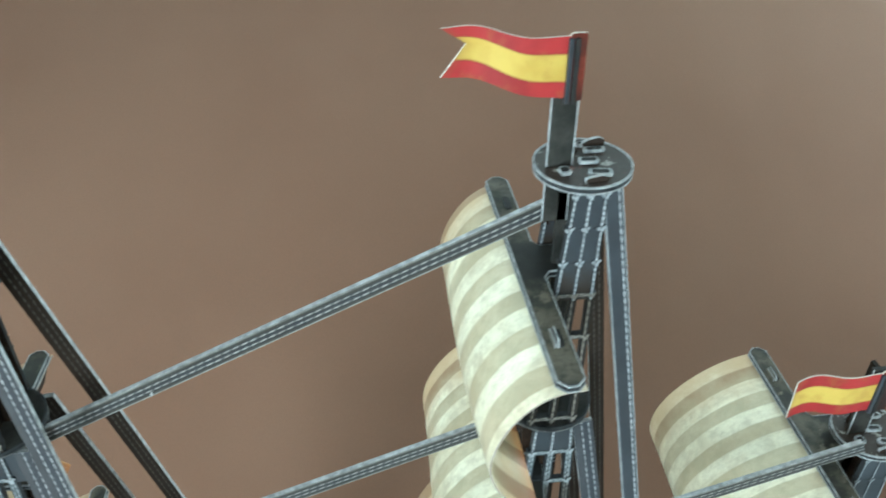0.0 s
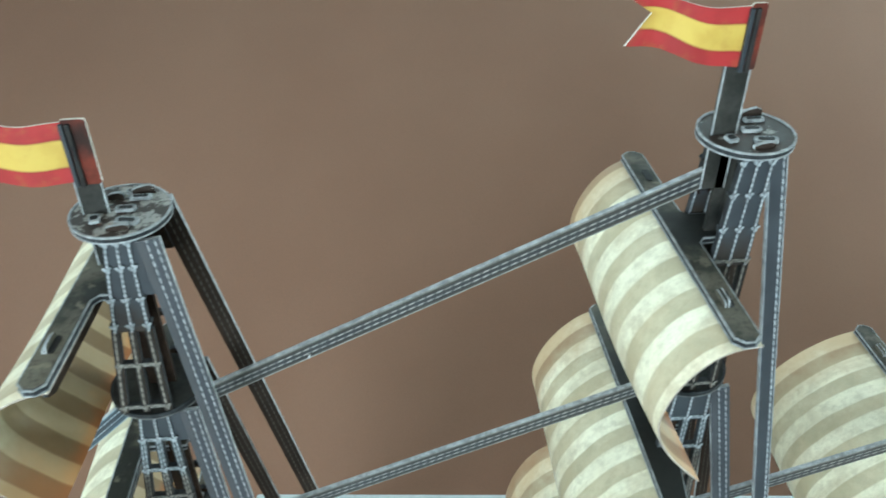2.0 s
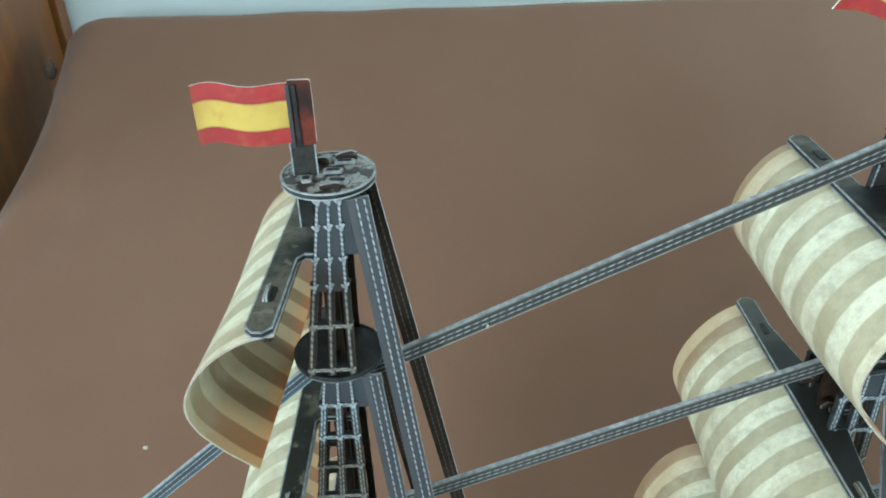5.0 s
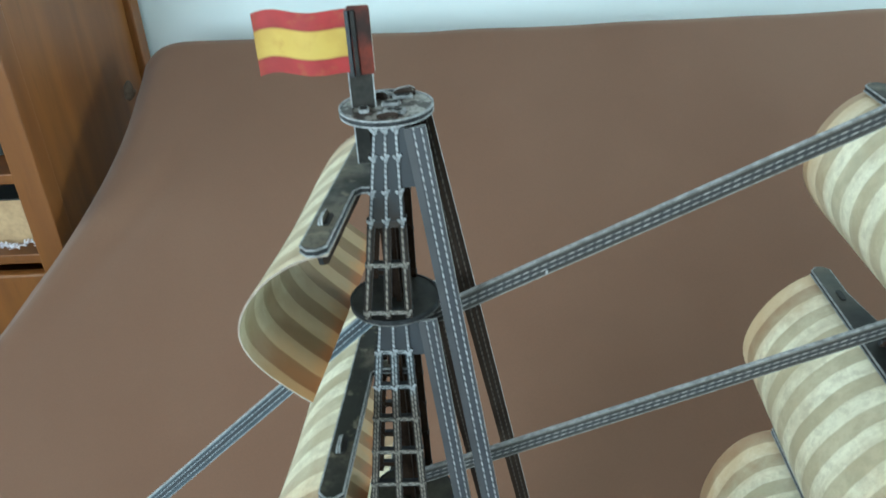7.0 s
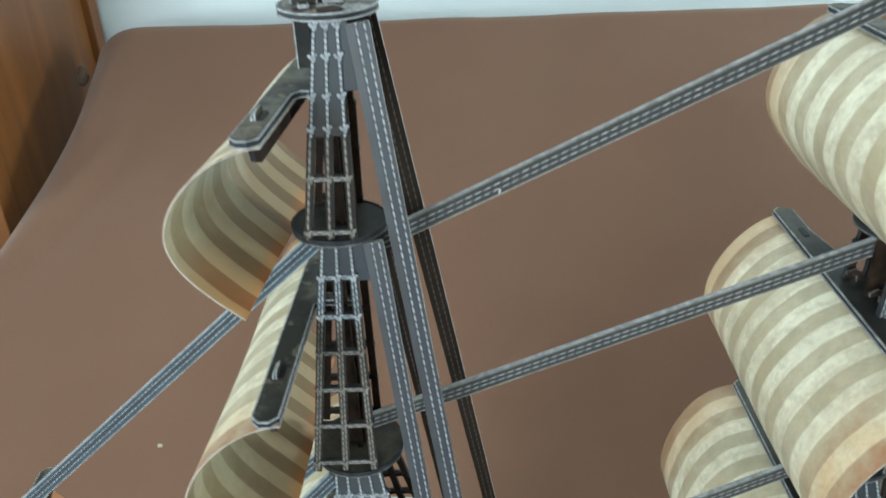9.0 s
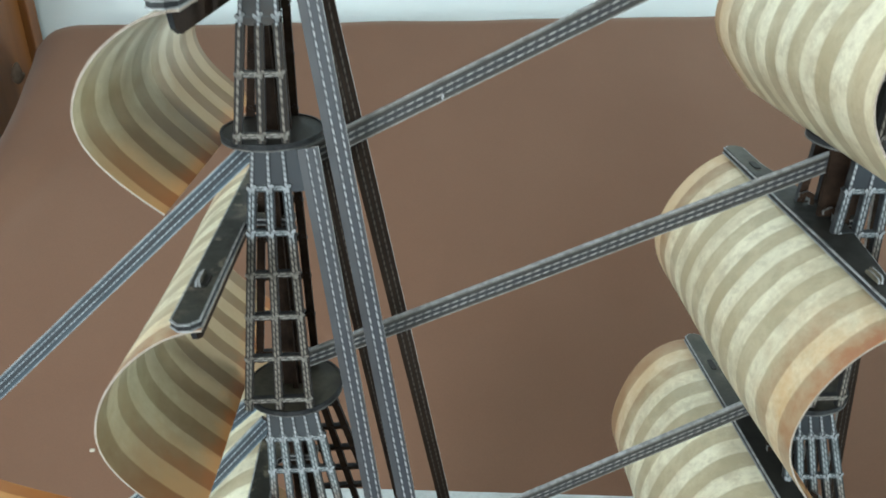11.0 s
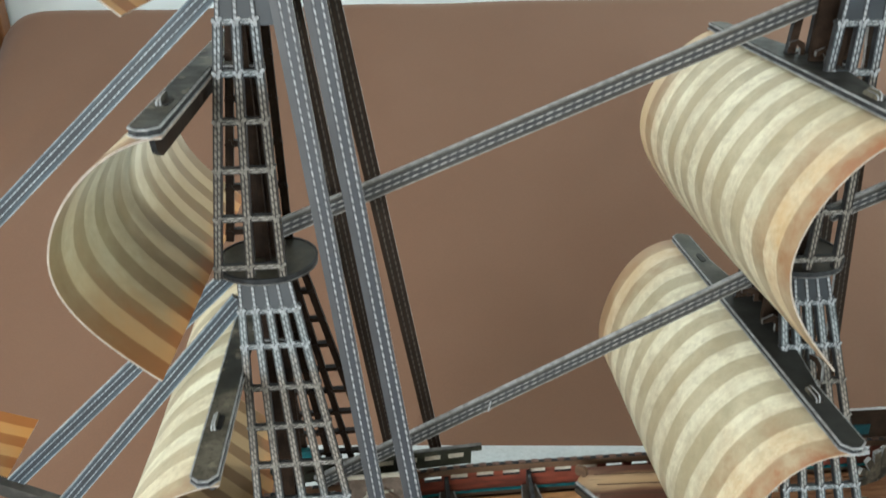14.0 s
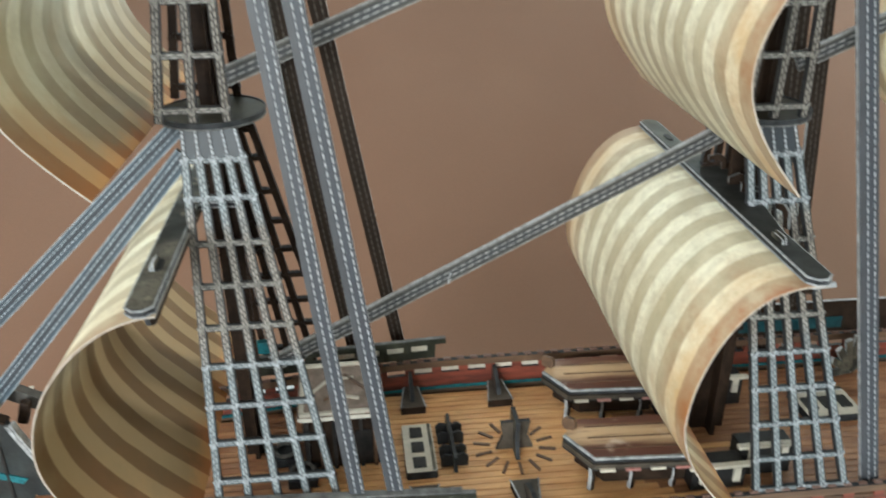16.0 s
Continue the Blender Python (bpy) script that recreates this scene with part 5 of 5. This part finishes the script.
def high_rail(side, x0, x1, z0, z1, tip):
    """The raised forecastle rail, a dark card with pale windows."""
    l = x1 - x0
    y = mid((x0 + x1) / 2) + side * (half((x0 + x1) / 2) + 0.003)
    turn = math.atan2(side * (half(x1) - half(x0)), l) * 0.6
    m = Matrix.Translation(((x0 + x1) / 2, y, 0)) @ Matrix.Rotation(turn, 4, "Z")
    def bar(name, u0, u1, a, b, mat, par, t=CARD):
        bm = bmesh.new()
        add_box(bm, m @ Vector(((u0 + u1) / 2 - l / 2, 0, (a + b) / 2)), (u1 - u0, t, b - a), m.to_3x3().to_4x4())
        return part(name, bm, mat, par, "dark green-brown raised rail with window slots" if par is ship else "")
    r = bar("high_rail", 0, l, z0, z0 + (z1 - z0) * 0.42, RAILWOOD, ship)
    bar("top_rail", -0.001, l + tip, z1 - 0.0028, z1, RAILWOOD, r, CARD + 0.0008)
    bar("pale_edge", -0.001, l + tip, z1 + 0.0003, z1 + 0.0007, DIM_EDGE, r)
    if side < 0:
        bar("pale_cap", -0.001, l, z1 + 0.0010, z1 + 0.0018, DIM_EDGE, r, CARD + 0.0014)
    # added pale plate, again for brightness seen through the rail's slots
    bar("slot_glow_plate", l * 0.5, l - 0.004, z0 + (z1 - z0) * 0.40, z0 + (z1 - z0) * 0.66, PALE, r, CARD * 0.4)
    n = int(l / 0.0135)
    for k in range(n + 1):
        u = 0.002 + (l - 0.004) * k / n
        bar("rail_post", u - 0.0022, u + 0.0022, z0 + (z1 - z0) * 0.42, z1 - 0.0028, RAILWOOD, r)


hull()
for side in (-1, 1):
    bulwark(side, -0.215, 0.300, RED_BULWARK, RAIL if side > 0 else RAIL - 0.0120)
    high_rail(side, -0.172, -0.062, (RAIL if side > 0 else RAIL - 0.0120) + 0.0012, 0.1975 if side > 0 else 0.1880, 0.006)
    for x in (-0.0765, -0.0295):
        cannon(x, side)
capstan(-0.0285, 0.2400)
bitts(-0.0600, 0.2350)
grating(-0.0765, 0.2405, DECK, 0.0150, 0.0360, 3)
grating(0.1420, 0.2500, DECK, 0.0240, 0.0300, 3, math.pi / 2)
ship_boat(-0.0070, 0.2715, 0.1850)
ship_boat(-0.0090, 0.2190, 0.1850)
for y in (0.262, 0.208):
    cradle(0.0600 if y < 0.25 else 0.0640, y - 0.004, 0.1800)
    cradle(0.0860, y + 0.003, 0.1840)
deckhouse()

# forecastle clutter: teal locker, round coils
bm = bmesh.new()
add_box(bm, (-0.1530, 0.2950, 0.2020), (0.009, 0.004, 0.007), bevel=0.0006)
part("locker", bm, TEAL, ship, "small teal printed locker by the rail")
for k, (x, y) in enumerate(((-0.1420, 0.2450), (-0.1330, 0.2290))):
    bm = bmesh.new()
    seg, rr = 20, 0.0052
    for i in range(seg):
        a, b = 2 * math.pi * i / seg, 2 * math.pi * (i + 1) / seg
        q = [(rr + 0.0012 * math.cos(t), 0.0012 * math.sin(t)) for t in (0, 1.57, 3.14, 4.71)]
        va = [bm.verts.new((x + u * math.cos(a), y + u * math.sin(a), DECK + 0.0062 + w)) for u, w in q]
        vb = [bm.verts.new((x + u * math.cos(b), y + u * math.sin(b), DECK + 0.0062 + w)) for u, w in q]
        for j in range(4):
            bm.faces.new([va[j], va[(j + 1) % 4], vb[(j + 1) % 4], vb[j]])
    c = part("rope_coil", bm, SPAR, ship, "grey coil of rope on a dark block")
    bm = bmesh.new()
    add_box(bm, (x, y, DECK + 0.0025), (0.014, 0.012, 0.005), bevel=0.0005)
    part("coil_block", bm, DARK_EDGE, c)

# bowsprit, its yard and sail, beakhead
strip("bowsprit", (-0.2050, 0.2555, 0.1770), (-0.3580, 0.2585, 0.2640), 0.0066, (0, -1, 0), [SPAR, SPAR, SPAR], ship, thick=0.0052, label="dark grey card bowsprit beam")
yard(-0.3600, 0.1860, 0.3260, 0.2650, -0.350)
sail(-0.3500, 0.1860, 0.3260, 0.2650, 0.0240, 0.0485, 8.5, foot=0.048, rusty=1.6, brown=0.2, ends=1.0)


def beakhead():
    """A slate card with a wavy top under the bowsprit."""
    for side in (-1,):
        m = Matrix(((1, 0, 0, 0), (0, 0, -1, 0.2555 + side * 0.0205), (0, 1, 0, 0), (0, 0, 0, 1)))
        m = m @ Matrix.Translation((-0.25, 0, 0)) @ Matrix.Rotation(side * 0.16, 4, "Y") @ Matrix.Translation((0.25, 0, 0))
        top = [(-0.318 + 0.004 * k, 0.2225 + 0.0035 * math.cos((-0.318 + 0.004 * k + 0.284) * 160) - 0.30 * (0.004 * k - 0.024) * (k > 6)) for k in range(15)]
        b = plate("beak_panel", top + [(-0.254, 0.187), (-0.247, 0.167), (-0.238, 0.148), (-0.300, 0.158)], CARD, m, [BEAK, BEAK, DARK_EDGE], ship, "dark slate beakhead panel with wavy top")
        bm = bmesh.new()
        for p, q in zip(top, top[1:]):
            add_plate(bm, [(p[0], p[1] - 0.0008), (q[0], q[1] - 0.0008), (q[0], q[1] + 0.0006), (p[0], p[1] + 0.0006)], CARD + 0.003, m)
        part("beak_cap", bm, [BROWN_CARD, BROWN_CARD, BROWN_CARD], b, "dark brown moulded cap")
        f = CARD / 2 + 0.0006
        for w, off in ((0.0020, 0.0), (0.0011, 0.0042)):
            bm = bmesh.new()
            pts = [(-0.2615 + off * 0.4 + 0.023 * (k / 12), 0.2075 - 0.043 * (k / 12) ** 0.86 + off * 0.2) for k in range(13)]
            for p, q in zip(pts, pts[1:]):
                add_plate(bm, [(p[0] - w / 2, p[1]), (p[0] + w / 2, p[1]), (q[0] + w / 2, q[1]), (q[0] - w / 2, q[1])], CARD + 0.0014, m @ Matrix.Translation((0, 0, 0.0004)))
            part("beak_rail", bm, [EDGE, EDGE, EDGE], b, "pale curved carved rail")
        bm = bmesh.new()
        add_plate(bm, [(-0.2690, 0.160), (-0.2676, 0.160), (-0.2676, 0.2085), (-0.2690, 0.2085)], CARD + 0.0012, m)
        part("beak_seam", bm, [BLACK, BLACK, BLACK], b)
        bm = bmesh.new()
        add_plate(bm, [(-0.300, 0.183), (-0.262, 0.174), (-0.259, 0.177), (-0.263, 0.178), (-0.300, 0.187)], CARD + 0.0010, m)
        part("teal_band", bm, [TEAL, TEAL, TEAL], b, "bright teal printed band")
        rnd = random.Random(9)
        bm = bmesh.new()
        for k in range(70):
            t, q = rnd.uniform(0, 6.28), math.sqrt(rnd.random())
            bmesh.ops.create_icosphere(bm, subdivisions=1, radius=rnd.uniform(0.0008, 0.0016), matrix=m @ Matrix.Translation((-0.2775 + 0.0050 * q * math.cos(t), 0.2030 + 0.0090 * q * math.sin(t), f)))
        part("gilt_carving", bm, GILT, b, "gilt printed carving")
    bm = bmesh.new()
    add_box(bm, (-0.2590, 0.2490, 0.2050), (0.0050, 0.0040, 0.0120), Matrix.Rotation(0.3, 4, "Y"), bevel=0.0012)
    part("beak_post", bm, BROWN_CARD, ship, "small dark knob-topped post at the bow")


beakhead()

# aft bulwark panel and lantern fan
for side in (1,):
    def aft(u, v):
        x = 0.100 + 0.20 * u
        return x, mid(x) + side * (half(x) + 0.0022), RAIL + 0.001 + 0.020 * v
    a = part("aft_bulwark", sheet(aft, 12, 2, CARD), [BROWN_CARD, EDGE], ship, "dark raised side wall by the quarterdeck")
    def stripe(u, v):
        x = 0.102 + 0.07 * u
        return x, mid(x) + side * (half(x) + 0.0006), RAIL + 0.004 + 0.007 * v
    part("teal_stripe", sheet(stripe, 12, 1, 0.0006), [DARK_TEAL, DARK_TEAL], a)
for k in range(9):
    t = radians(-80 + 20 * k)
    o = Vector((0.172, 0.2780, 0.1700))
    strip("stair_tread", o, o + Vector((0.020 * math.sin(t), 0.002 * k - 0.010, 0.022 * math.cos(t) + 0.002)), 0.0040, (0, -1, 0.4), [YARD, BROWN_CARD, EDGE], ship, label="dark card tread of a fanned stair")
